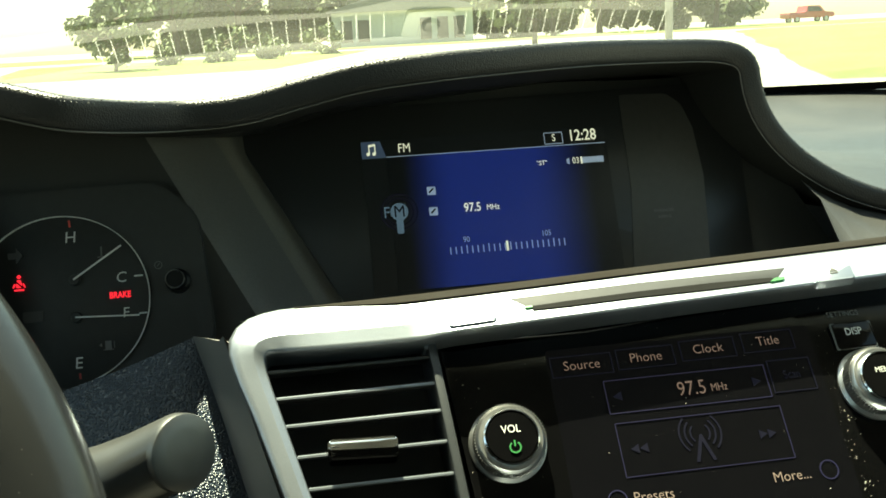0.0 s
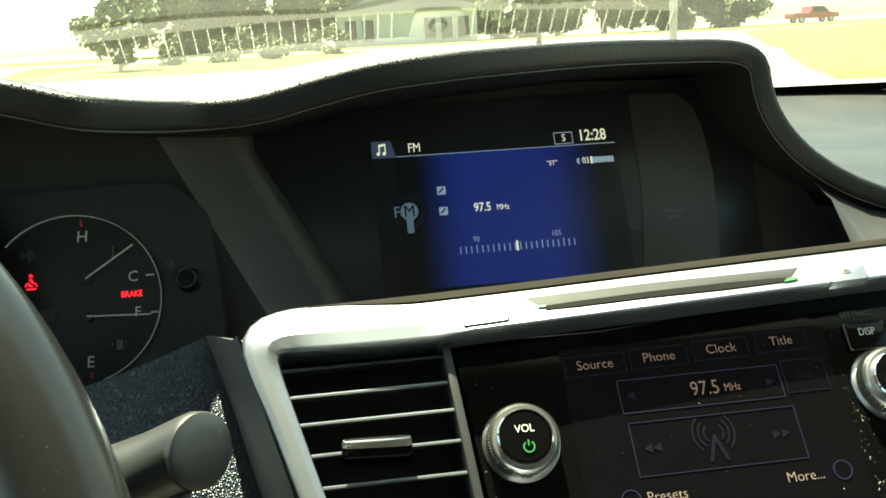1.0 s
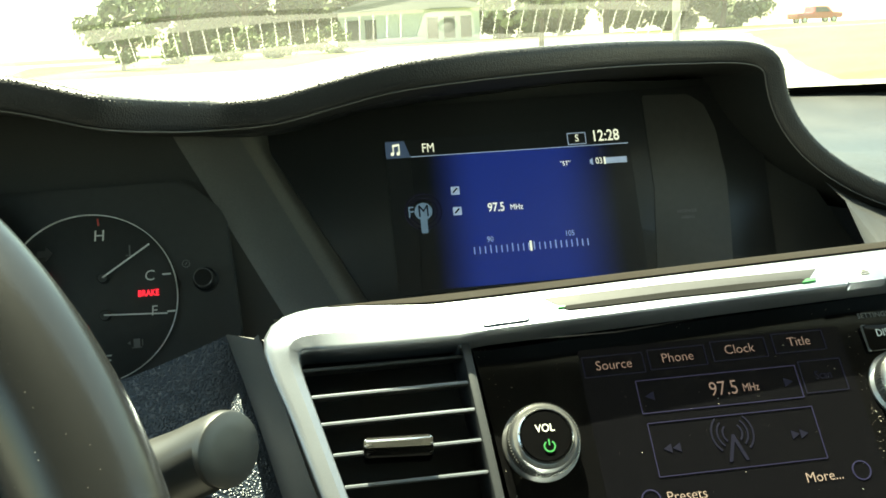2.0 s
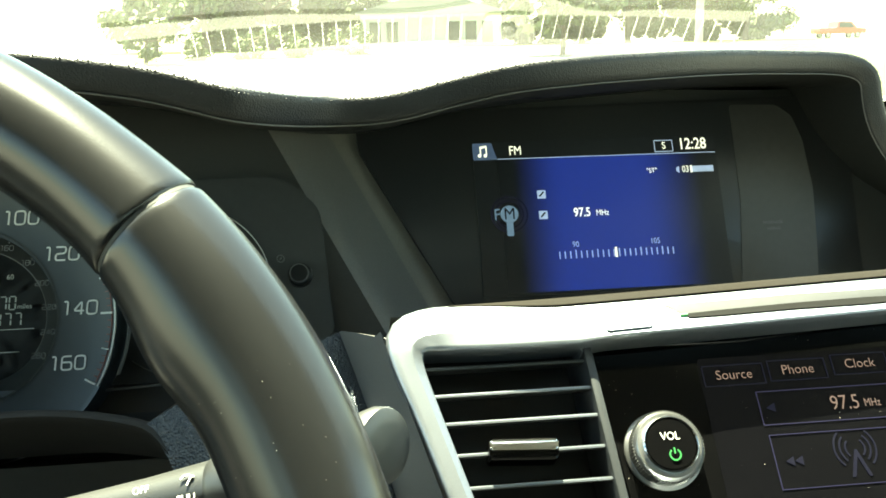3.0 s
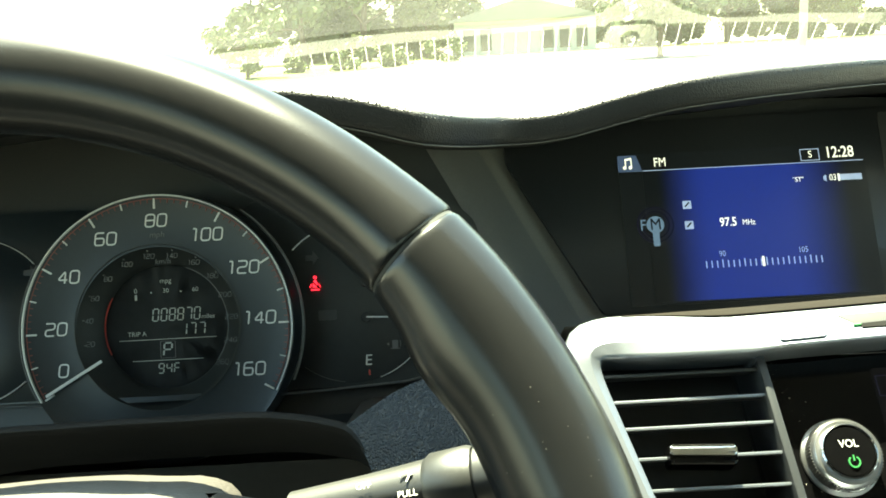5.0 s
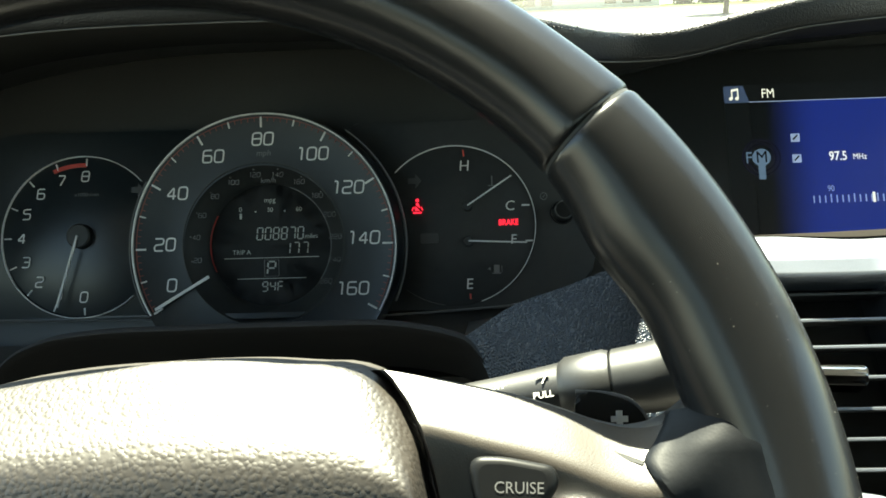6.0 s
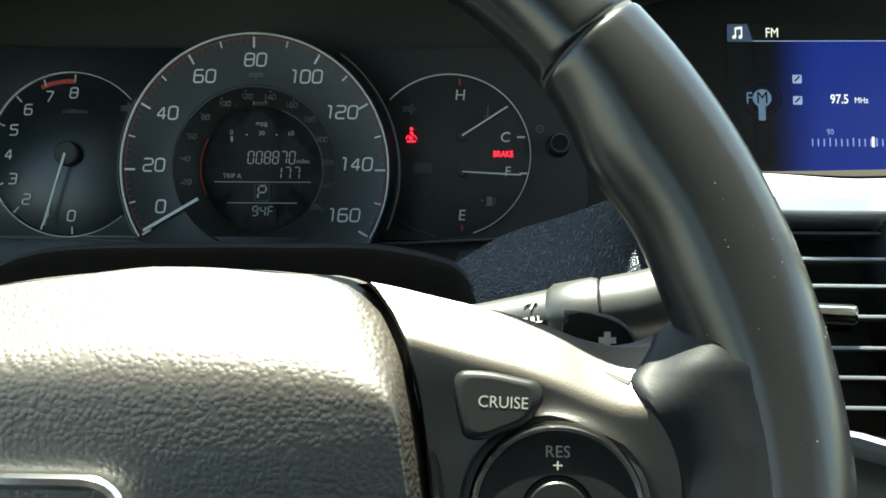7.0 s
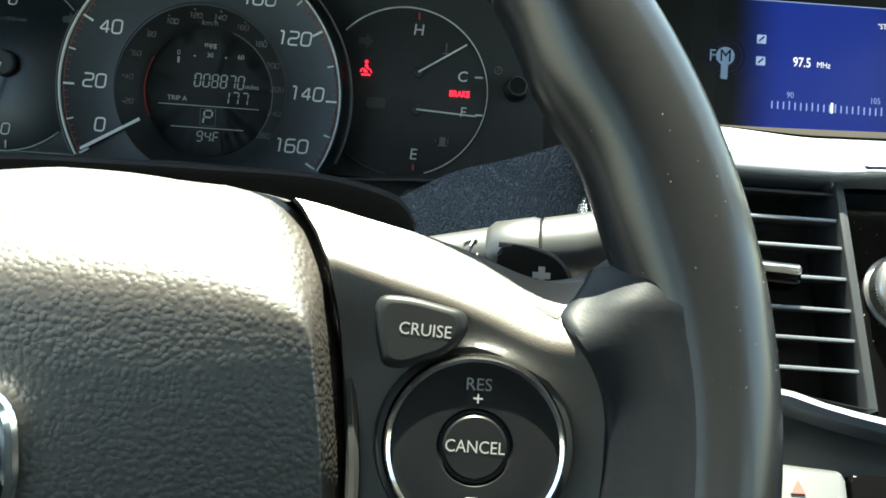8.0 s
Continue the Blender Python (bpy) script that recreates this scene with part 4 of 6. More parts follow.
for k in range(7):
    v = (-0.0100, -0.0222, -0.0342, -0.0474, -0.0607, -0.0730, -0.0852)[k]
    u0, u1 = left_edge(v) + 0.0003, 0.0722 + 0.0055 * (-v / 0.098)
    bm = bmesh.new()
    sec = [(0.0, 0.0008), (0.0007, 0.0006), (0.0009, 0.0), (0.0006, -0.0007), (0.0, -0.0009), (-0.010, -0.0012), (-0.019, -0.0008), (-0.019, 0.0002), (-0.010, 0.0006)]
    slope = 0.42
    ends = [[bm.verts.new(VENT @ Vector((u, v + e + d * slope * -0.6, d - 0.002))) for d, e in sec] for u in (u0, u1)]
    n = len(sec)
    for i in range(n):
        bm.faces.new((ends[0][i], ends[0][(i + 1) % n], ends[1][(i + 1) % n], ends[1][i]))
    bm.faces.new(ends[0][::-1])
    bm.faces.new(ends[1])
    part("slat", bm, M_SLAT, vent)
    # silver strips stand for sun glints on the blade edges; top blade has none
    if k:
        part("slat_glint", plate(box2(u0, v - 0.0006, u1, v + 0.0006, 0.0003), VENT, -0.0022, -0.0008, 0.0003), M_SILVER, vent, "thin silver strip for the sun's glint on a blade")
tab = part("tab", plate(rounded([(0.0258, -0.0512), (0.0540, -0.0528), (0.0545, -0.0440), (0.0262, -0.0428)], 0.0018), VENT, -0.006, 0.0040, 0.0014), M_GLOSS, vent, "sliding chrome-edged tab")
part("tab_trim", plate(rounded([(0.0262, -0.0475), (0.0540, -0.0490), (0.0543, -0.0446), (0.0264, -0.0434)], 0.0012), VENT, 0.003, 0.0052, 0.0009), M_CHROME, tab, "chrome ridge")
part("side_strip", plate([(0.0712, 0.002), (0.0752, 0.0005), (0.0826, -0.1005), (0.0785, -0.1000)], VENT, -0.03, 0.0015, 0.0012), M_STRIP, vent, "grey strip between vent and radio")

# ---- radio panel ----
radio = thing("audio_unit", (0.1, -0.26, 0.93), "gloss black audio panel with a touch screen and knobs", "radio")
part("panel", plate(rounded([(-0.0530, 0.0215), (0.40, 0.0300), (0.40, -0.0920), (-0.0430, -0.0880)], 0.002), PANEL, -0.02, 0.0, 0.001), M_GLOSS, radio, "dusty gloss black face")
part("top_crease", tube([PANEL @ Vector((u, v, 0.0004)) for u, v in smooth_path([(-0.030, 0.0155), (0.02, 0.0150), (0.06, 0.0190), (0.15, 0.0225), (0.39, 0.026)], 20)], 0.0006, 6), M_GLOSS, radio)


def frame_line(u0, v0, u1, v1, w, mat, parent, name="outline", m=PANEL, high=0.0006):
    """A thin outline of a box."""
    bm = bmesh.new()
    for a, b, c, d in ((u0, v0, u1, v0), (u1, v0, u1, v1), (u1, v1, u0, v1), (u0, v1, u0, v0)):
        strip(m, a, b, c, d, w, high, high - 0.0008, bm=bm)
    return part(name, bm, mat, parent, smooth=False)


touch = part("touch_screen", plate(box2(-0.006, -0.082, 0.118, 0.0075, 0.002), PANEL, -0.001, 0.0002), M_SCREEN_DARK, radio, "dark touch screen with violet outlines", smooth=False)
for text, u, v, w in (("Source", 0.0092, -0.0008, 0.0138), ("Phone", 0.0388, -0.0001, 0.0132), ("Clock", 0.0682, 0.0009, 0.0128), ("Title", 0.0971, 0.0017, 0.0122)):
    writing(text, PANEL, u, v, 0.0044, M_AMBER, touch, wide=0.98, bold=-0.00005)
    frame_line(u - w, v - 0.0046, u + w, v + 0.0046, 0.0003, M_FAINTV, touch)
frame_line(0.0172, -0.0240, 0.0915, -0.0092, 0.0003, M_VIOLET, touch)
frame_line(0.0182, -0.0515, 0.0935, -0.0285, 0.0003, M_VIOLET, touch)
frame_line(0.0935, -0.0225, 0.1135, -0.0078, 0.0004, M_FAINTV, touch)
writing("97.5", PANEL, 0.0560, -0.0166, 0.0066, M_AMBER, touch, wide=0.86, bold=-0.00005)
writing("MHz", PANEL, 0.0685, -0.0172, 0.0036, M_AMBER, touch, wide=0.8)
writing("Scan", PANEL, 0.1035, -0.0150, 0.0040, M_FAINTV, touch, wide=0.8)
writing("More...", PANEL, 0.0895, -0.0590, 0.0044, M_AMBER, touch, wide=0.98, bold=-0.00005)
writing("Presets", PANEL, 0.0280, -0.0602, 0.0044, M_AMBER, touch, wide=0.98, bold=-0.00005)
part("ring_mark", arc(PANEL, 0.1068, -0.0582, 0.0037, 0.0042, 0, 360, -0.0003, 0.0006, n=28), M_VIOLET, touch, smooth=False)
part("ring_mark", arc(PANEL, 0.0125, -0.0602, 0.0037, 0.0042, 0, 360, -0.0003, 0.0006, n=28), M_VIOLET, touch, smooth=False)
for u, s in ((0.0220, -1), (0.0865, 1)):
    part("arrow", plate([(u - 0.002 * s, -0.0185), (u - 0.002 * s, -0.0145), (u + 0.002 * s, -0.0165)], PANEL, -0.0003, 0.0006), M_FAINTV, touch, smooth=False)
for u, s in ((0.0265, -1), (0.0845, 1)):
    for k in (-1, 1):
        part("arrow", plate([(u + k * 0.002 - 0.0018 * s, -0.0420), (u + k * 0.002 - 0.0018 * s, -0.0380), (u + k * 0.002 + 0.0018 * s, -0.0400)], PANEL, -0.0003, 0.0006), M_FAINTV, touch, smooth=False)
part("mast", plate([(0.0500, -0.0485), (0.0515, -0.0485), (0.0545, -0.0400), (0.0575, -0.0485), (0.0590, -0.0485), (0.0550, -0.0370), (0.0540, -0.0370)], PANEL, -0.0003, 0.0006), M_FAINTV, touch, "radio mast symbol", smooth=False)
for r in (0.0040, 0.0065, 0.0090):
    for a in (-48, 132):
        part("wave", arc(PANEL, 0.0545, -0.0365, r, r + 0.0007, a, a + 96, -0.0003, 0.0006, n=12), M_FAINTV, touch, smooth=False)


def knob(u, v, face, words, parent):
    """A turning knob: knurled metal skirt, bright ring, black face."""
    k = part("knob", spin(PANEL, u, v, [(0.0, 0.0), (0.0166, 0.0), (0.0166, 0.0012), (0.0152, 0.0024), (0.0146, 0.0084), (0.0134, 0.0098), (0.0, 0.0098)], 72), M_KNURL, parent, "satin metal knob")
    bm = bmesh.new()
    for i in range(72):
        a = 2 * math.pi * i / 72
        f = PANEL @ Matrix.Translation((u, v, 0)) @ pose(0, 0, 0, 0, 0, math.degrees(a))
        plate([(0.0145, -0.0004), (0.0153, -0.00015), (0.0153, 0.00015), (0.0145, 0.0004)], f, 0.0028, 0.0080, bm=bm)
    part("knurling", bm, M_KNURL, k, smooth=False)
    part("ring", spin(PANEL, u, v, [(0.0106, face - 0.0065), (0.0121, face - 0.0040), (0.0117, face - 0.0013), (0.0111, face - 0.0008), (0.0105, face - 0.0020)], 56, cap=False), M_CHROME, k, "bright ring")
    part("face", spin(PANEL, u, v, [(0.0, face - 0.001), (0.0103, face - 0.0012), (0.0107, face - 0.004)], 48), M_GLOSS, k, "black face")
    for text, du, dv, size in words:
        writing(text, PANEL, u + du, v + dv, size, M_SEG, k, high=face - 0.0008, wide=0.9)
    return k


vol = knob(-0.0293, -0.0318, 0.0130, [("VOL", 0, 0.0030, 0.0034)], radio)
part("power_mark", arc(PANEL, -0.0286, -0.0364, 0.0019, 0.0025, 125, 415, 0.0118, 0.0125, n=20), M_GREEN, vol, "green power symbol", smooth=False)
part("power_mark", strip(PANEL, -0.0286, -0.0360, -0.0286, -0.0335, 0.0006, 0.0125, 0.0118), M_GREEN, vol, "green power symbol", smooth=False)
knob(0.1400, -0.0235, 0.0130, [("MENU", 0, 0.0030, 0.0026)], radio)
dbtn = part("button", plate(rounded([(0.1285, -0.0065), (0.1480, -0.0060), (0.1475, 0.0062), (0.1290, 0.0062)], 0.0015), PANEL, -0.001, 0.0022, 0.0008), M_GLOSS, radio, "black push button")
frame_line(0.1285, -0.0062, 0.1478, 0.0060, 0.0005, M_FAINT, dbtn, high=0.0018)
writing("DISP", PANEL, 0.1380, 0.0014, 0.0036, M_PRINT, dbtn, high=0.0026, wide=0.85)
writing("SETTINGS", PANEL, 0.1368, 0.0110, 0.0026, M_FAINT, radio, wide=1.0)

def dust(name, places, m, parent, label):
    """Loose specks: each place is u, v, spread in u, spread in v, how many."""
    rnd = random.Random(len(places) * 7 + 3)
    bm = bmesh.new()
    for u, v, su, sv, h, count in places:
        for k in range(count):
            s = rnd.choice((0.00006, 0.00008, 0.00010, 0.00014, 0.00022))
            a = rnd.uniform(0, 6.28)
            c = Vector((u + rnd.gauss(0, su), v + rnd.gauss(0, sv)))
            plate([(c.x + s * math.cos(a + q * 2.1) * (1 + q * 0.3), c.y + s * math.sin(a + q * 2.1)) for q in range(3)], m, h - 0.0002, h + s * 0.5, bm=bm)
    return part(name, bm, M_DUST, parent, label, smooth=False, kind="stuff")


dust("dust", [(0.05, -0.03, 0.05, 0.03, 0.0002, 70), (-0.035, -0.033, 0.009, 0.014, 0.0, 60), (0.121, -0.045, 0.0022, 0.018, 0.0, 70), (-0.048, 0.010, 0.002, 0.008, 0.0, 14), (0.123, -0.066, 0.0015, 0.002, 0.0, 14), (0.06, 0.018, 0.05, 0.003, 0.0, 24)], PANEL, radio, "scattered pale dust specks")

# ---- console below ----
console = thing("climate_panel", (0.0, -0.31, 0.88), "silver-grey climate panel with a hazard button below the vent", "climate panel")
part("fascia", plate(rounded([(0.025, -0.200), (0.0700, -0.200), (0.0668, -0.1248), (0.025, -0.1225)], 0.003), VENT, -0.01, 0.002, 0.0012), M_FASCIA_SILVER, console)
part("fascia", plate(rounded([(0.0735, -0.200), (0.40, -0.200), (0.40, -0.1290), (0.0700, -0.1252)], 0.003), VENT, -0.01, 0.000, 0.0012), M_GLOSS, console, "gloss black insert")
hz = bmesh.new()
plate([(0.0462, -0.1338), (0.0516, -0.1338), (0.0489, -0.1288)], VENT, 0.0015, 0.0026, bm=hz)
part("hazard_mark", hz, M_REDMARK, console, "red triangle", smooth=False)
part("support", grid([[VENT @ Vector((u, -0.13, -0.012)), VENT @ Vector((u, -0.30, -0.02)), (VENT @ Vector((u, -0.30, -0.02))) + Vector((0, 0.1, -0.3))] for u in (-0.01, 0.5)]), M_CABIN, console)

# ---- centre display ----
disp = thing("centre_display", (0.06, -0.01, 0.98), "wide black display showing the radio station on blue", "display")
bezel = part("bezel", plate(rounded([(-0.1080, 0.0300), (-0.1060, 0.0040), (-0.0480, -0.1040), (0.2350, -0.1040), (0.2420, 0.0350)], 0.004), DISPLAY, -0.004, 0.0, 0.0008), M_BEZEL, disp, "gloss black surround")
# grey panel drawn where the gloss bezel shows a reflection
part("reflection_panel", plate(rounded([(0.1560, 0.0292), (0.1900, 0.0282), (0.2005, 0.0200), (0.2062, 0.0020), (0.2085, -0.0330), (0.2060, -0.0650), (0.2020, -0.1000), (0.1475, -0.1000), (0.1548, -0.0400)], 0.003), DISPLAY, -0.001, 0.0004, 0.0002), M_PATCH, bezel, "satin grey panel standing in for a reflection in the bezel")
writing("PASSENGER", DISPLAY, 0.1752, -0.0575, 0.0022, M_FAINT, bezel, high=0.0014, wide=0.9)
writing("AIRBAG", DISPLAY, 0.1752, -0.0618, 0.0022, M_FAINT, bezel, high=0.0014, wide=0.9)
scr = part("screen", plate(box2(-0.0290, -0.0995, 0.1415, 0.0070), DISPLAY, -0.001, 0.0006), M_LCD_BLACK, disp, "dark screen", smooth=False)
part("blue_field", plate(box2(-0.0128, -0.0975, 0.1350, -0.0056), DISPLAY, 0.0, 0.0009), M_SCREEN_BLUE, scr, "blue lit field", smooth=False)
tile = part("icon_tile", plate(rounded([(-0.0290, -0.0056), (-0.0125, -0.0056), (-0.0160, 0.0062), (-0.0290, 0.0062)], 0.001), DISPLAY, 0.0, 0.0010), M_ICONPAD, scr, "music tab", smooth=False)
note = bmesh.new()
for u in (-0.0238, -0.0198):
    plate(circle(u - 0.0008, -0.0026, 0.0012, 12), DISPLAY, 0.0009, 0.0014, bm=note)
    strip(DISPLAY, u, -0.0024, u, 0.0036, 0.0007, 0.0014, 0.0009, bm=note)
strip(DISPLAY, -0.0241, 0.0030, -0.0195, 0.0038, 0.0014, 0.0014, 0.0009, bm=note)
part("note_mark", note, M_SCREEN_TEXT, tile, smooth=False)
part("rule", strip(DISPLAY, -0.0125, -0.0054, 0.1405, -0.0054, 0.0004, 0.0014), M_SCREEN_SOFT, scr, smooth=False)
writing("FM", DISPLAY, 0.0, 0.0, 0.0066, M_SCREEN_TEXT, scr, high=0.0012, wide=0.78)
writing("S", DISPLAY, 0.1045, 0.0002, 0.0052, M_SCREEN_TEXT, scr, high=0.0012, wide=0.9)
frame_line(0.0980, -0.0038, 0.1108, 0.0042, 0.0004, M_SCREEN_SOFT, scr, m=DISPLAY, high=0.0012)
writing("12:28", DISPLAY, 0.1250, 0.0008, 0.0082, M_SCREEN_TEXT, scr, high=0.0012, wide=0.80, bold=0.0001)
writing('"ST"', DISPLAY, 0.0939, -0.0175, 0.0034, M_SCREEN_TEXT, scr, high=0.0014, wide=0.9)
writing("03", DISPLAY, 0.1180, -0.0172, 0.0046, M_SCREEN_TEXT, scr, high=0.0012, wide=0.8)
part("speaker_mark", plate([(0.1115, -0.0184), (0.1115, -0.0160), (0.1135, -0.0148), (0.1135, -0.0196)], DISPLAY, 0.0, 0.0012), M_SCREEN_SOFT, scr, smooth=False)
part("level_bar", plate(box2(0.1215, -0.0192, 0.1380, -0.0150), DISPLAY, 0.0, 0.0012), M_SCREEN_SOFT, scr, "pale volume bar", smooth=False)
part("level_mark", plate(box2(0.1215, -0.0196, 0.1226, -0.0146), DISPLAY, 0.0, 0.0016), M_SCREEN_TEXT, scr, smooth=False)
part("badge", plate(circle(-0.0075, -0.0440, 0.0060, 32), DISPLAY, 0.0, 0.0012), M_BADGE, scr, "round pale badge", smooth=False)
part("badge_stem", plate(box2(-0.0100, -0.0590, -0.0055, -0.0490, 0.001), DISPLAY, 0.0, 0.0011), M_BADGE, scr, smooth=False)
for r in (0.0088, 0.0116):
    part("wave", arc(DISPLAY, -0.0075, -0.0440, r, r + 0.0010, 0, 360, 0.0, 0.0010, n=40), M_FAINTV, scr, smooth=False)
writing("M", DISPLAY, -0.0075, -0.0442, 0.0082, M_SCREEN_DARK, scr, high=0.0016, wide=0.9)
writing("F", DISPLAY, -0.0160, -0.0445, 0.0080, M_BADGE, scr, high=0.0016, wide=0.9)
for v in (-0.0312, -0.0455):
    t2 = part("small_tile", plate(box2(0.0125, v - 0.0028, 0.0183, v + 0.0028, 0.0004), DISPLAY, 0.0, 0.0014), M_SCREEN_SOFT, scr, "pale square symbol", smooth=False)
    part("mark", strip(DISPLAY, 0.0138, v - 0.0014, 0.0168, v + 0.0016, 0.0010, 0.0018, 0.0012), M_SCREEN_DARK, t2, smooth=False)
writing("97.5", DISPLAY, 0.0420, -0.0450, 0.0062, M_SCREEN_TEXT, scr, high=0.0016, wide=0.80, bold=0.0001)
writing("MHz", DISPLAY, 0.0560, -0.0457, 0.0040, M_SCREEN_TEXT, scr, high=0.0016, wide=0.84)
writing("90", DISPLAY, 0.0354, -0.0668, 0.0040, M_SCREEN_SOFT, scr, high=0.0016, wide=0.84)
writing("105", DISPLAY, 0.0903, -0.0668, 0.0040, M_SCREEN_SOFT, scr, high=0.0016, wide=0.84)
for k in range(22):
    u = 0.0240 + 0.0782 * k / 21
    part("tick", strip(DISPLAY, u, -0.0760, u, -0.0705 if k % 4 == 3 else -0.0712, 0.0006, 0.0016), M_SCREEN_SOFT, scr, smooth=False)
part("tuning_mark", strip(DISPLAY, 0.0626, -0.0765, 0.0626, -0.0698, 0.0013, 0.0019), M_SCREEN_TEXT, scr, smooth=False)

# ---- instrument cluster ----
cluster = thing("instrument_cluster", (-0.32, -0.10, 0.95), "dark instrument cluster with white dials and red warnings", "instrument cluster")
part("housing", plate(rounded([(-0.315, -0.0868), (-0.166, -0.0868), (-0.166, 0.030), (-0.29, 0.030), (-0.335, 0.0)], 0.008), GAUGE, -0.012, -0.0015, 0.001), M_DIAL, cluster, "dark dial panel, sky sheen tinted blue-black")
part("housing", plate(rounded([(-0.0715, -0.0868), (0.045, -0.0868), (0.062, -0.0780), (0.078, -0.0650), (0.072, 0.010), (0.05, 0.030), (-0.0715, 0.030)], 0.008), GAUGE, -0.012, -0.0015, 0.001), M_WELL, cluster, "black dial panel")
part("housing_back", plate(box2(-0.32, -0.0868, 0.055, 0.020), GAUGE, -0.045, -0.036), M_WELL, cluster, "black back of the housing", smooth=False)
part("housing_foot", plate(box2(-0.17, -0.0900, -0.065, -0.0868), GAUGE, -0.040, 0.016), M_DIAL, cluster, smooth=False)

# tachometer
TC = (-0.2385, -0.0362)
tach = part("tachometer", spin(GAUGE, *TC, [(0.0, -0.0005), (0.0490, -0.0005), (0.0500, -0.0012)], 64), M_DIAL, cluster, "smaller rev counter dial")
part("ring", arc(GAUGE, *TC, 0.0503, 0.05075, 42, 312, -0.001, 0.0008), M_PRINT, tach, "thin white ring")
part("red_zone", arc(GAUGE, *TC, 0.0438, 0.0462, 87, 114, -0.0006, 0.0004, n=14), M_REDMARK, tach)
for k in range(9):
    a = radians(274 - 23.4 * k)
    numeral(str(k), GAUGE, TC[0] + 0.0378 * math.cos(a), TC[1] + 0.0378 * math.sin(a), 0.0062, M_PRINT, tach, high=0.0003)
    part("tick", strip(GAUGE, TC[0] + 0.0445 * math.cos(a), TC[1] + 0.0445 * math.sin(a), TC[0] + 0.0490 * math.cos(a), TC[1] + 0.0490 * math.sin(a), 0.0008, 0.0004), M_PRINT, tach, smooth=False)
writing("x1000r/min", GAUGE, TC[0] + 0.003, TC[1] + 0.0262, 0.0024, M_FAINT, tach, high=0.0003, lean=0.12)
a = radians(254.8)
part("needle", strip(GAUGE, TC[0], TC[1], TC[0] + 0.0455 * math.cos(a), TC[1] + 0.0455 * math.sin(a), 0.0013, 0.0062, 0.0050), M_PRINT, tach, "white needle", smooth=False)
part("hub", spin(GAUGE, *TC, [(0.0078, -0.0005), (0.0076, 0.004), (0.0066, 0.0050), (0.0, 0.0052)], 32), M_WELL, tach, "black needle hub")

# speedometer
speedo = part("speedometer", spin(SPEEDO, 0, -0.003, [(0.0478, 0.0), (0.0770, 0.0), (0.0796, 0.0012), (0.0800, -0.004), (0.0815, -0.025)], 96, cap=False), M_DIAL, cluster, "large raised speed dial")
part("ring", arc(SPEEDO, 0, -0.003, 0.0780, 0.0788, -30, 210, 0.0, 0.0022, n=96), M_PRINT, speedo, "thin white ring")
part("outer_ring", arc(SPEEDO, 0, -0.003, 0.0838, 0.0845, -24, 54, -0.010, -0.004, n=40), M_FAINT, speedo, "faint outer ring")
part("outer_ring", arc(SPEEDO, 0, -0.003, 0.0810, 0.0815, 150, 208, -0.004, -0.001, n=40), M_FAINT, speedo, "faint outer ring")
part("red_glow_ring", arc(SPEEDO, 0, -0.003, 0.0762, 0.0766, -29, 209, 0.0, 0.0004, n=96), M_REDDIM, speedo)
bmr = bmesh.new()
for k in range(81):
    a = radians(210 - 3 * k)
    c, s = math.cos(a), math.sin(a) 
    if k % 5 == 0:
        r0 = 0.0705 if k % 10 == 0 else 0.0728
        part("tick", strip(SPEEDO, r0 * c, r0 * s - 0.003, 0.0766 * c, 0.0766 * s - 0.003, 0.0011 if k % 10 == 0 else 0.0008, 0.0006), M_PRINT, speedo, smooth=False)
    else:
        strip(SPEEDO, 0.0740 * c, 0.0740 * s - 0.003, 0.0764 * c, 0.0764 * s - 0.003, 0.0004, 0.0005, bm=bmr)
part("fine_ticks", bmr, M_REDDIM, speedo, "fine reddish ticks", smooth=False)
SPEEDS = ((0, -0.0552, -0.0246), (20, -0.0590, -0.0004), (40, -0.0510, 0.0298), (60, -0.0288, 0.0511), (80, 0.0010, 0.0605), (100, 0.0300, 0.0508), (120, 0.0506, 0.0304), (140, 0.0592, 0.0005), (160, 0.0520, -0.0290))
for number, u, v in SPEEDS:
    numeral(str(number), SPEEDO, u, v, 0.0072, M_PRINT, speedo, high=0.0006)
writing("mph", SPEEDO, 0.0012, 0.0520, 0.0036, M_FAINT, speedo, high=0.0006, lean=0.15)
a = radians(210)
part("needle", strip(SPEEDO, 0.0372 * math.cos(a), 0.0372 * math.sin(a) - 0.0015, 0.0745 * math.cos(a), 0.0745 * math.sin(a) - 0.0015, 0.0016, 0.004, 0.0026), M_PRINT, speedo, "white needle", smooth=False)
well = part("well", spin(SPEEDO, 0, -0.0018, [(0.0370, -0.0185), (0.0385, -0.0125), (0.0455, -0.006), (0.0482, 0.0006), (0.0488, 0.0006)], 72, cap=False), M_WELL, speedo, "black sunken ring with metric speeds")
for k in range(1, 14):
    a = radians(210 - 0.932 * 20 * k)
    numeral(str(20 * k), SPEEDO, 0.0422 * math.cos(a), 0.0422 * math.sin(a) - 0.0018, 0.0027, M_FAINT, well, high=-0.0050)
    part("dot", plate(circle(0.0455 * math.cos(a), 0.0455 * math.sin(a) - 0.0018, 0.0004, 8), SPEEDO, -0.0058, -0.004), M_FAINT, well, smooth=False)
writing("km/h", SPEEDO, 0.0012, 0.0368, 0.0034, M_FAINT, well, high=-0.0095, lean=0.12)
lcd = part("lcd", spin(SPEEDO, 0.0, -0.0018, [(0.0, -0.0182), (0.0374, -0.0182)], 64), M_LCD, speedo, "grey round lcd")
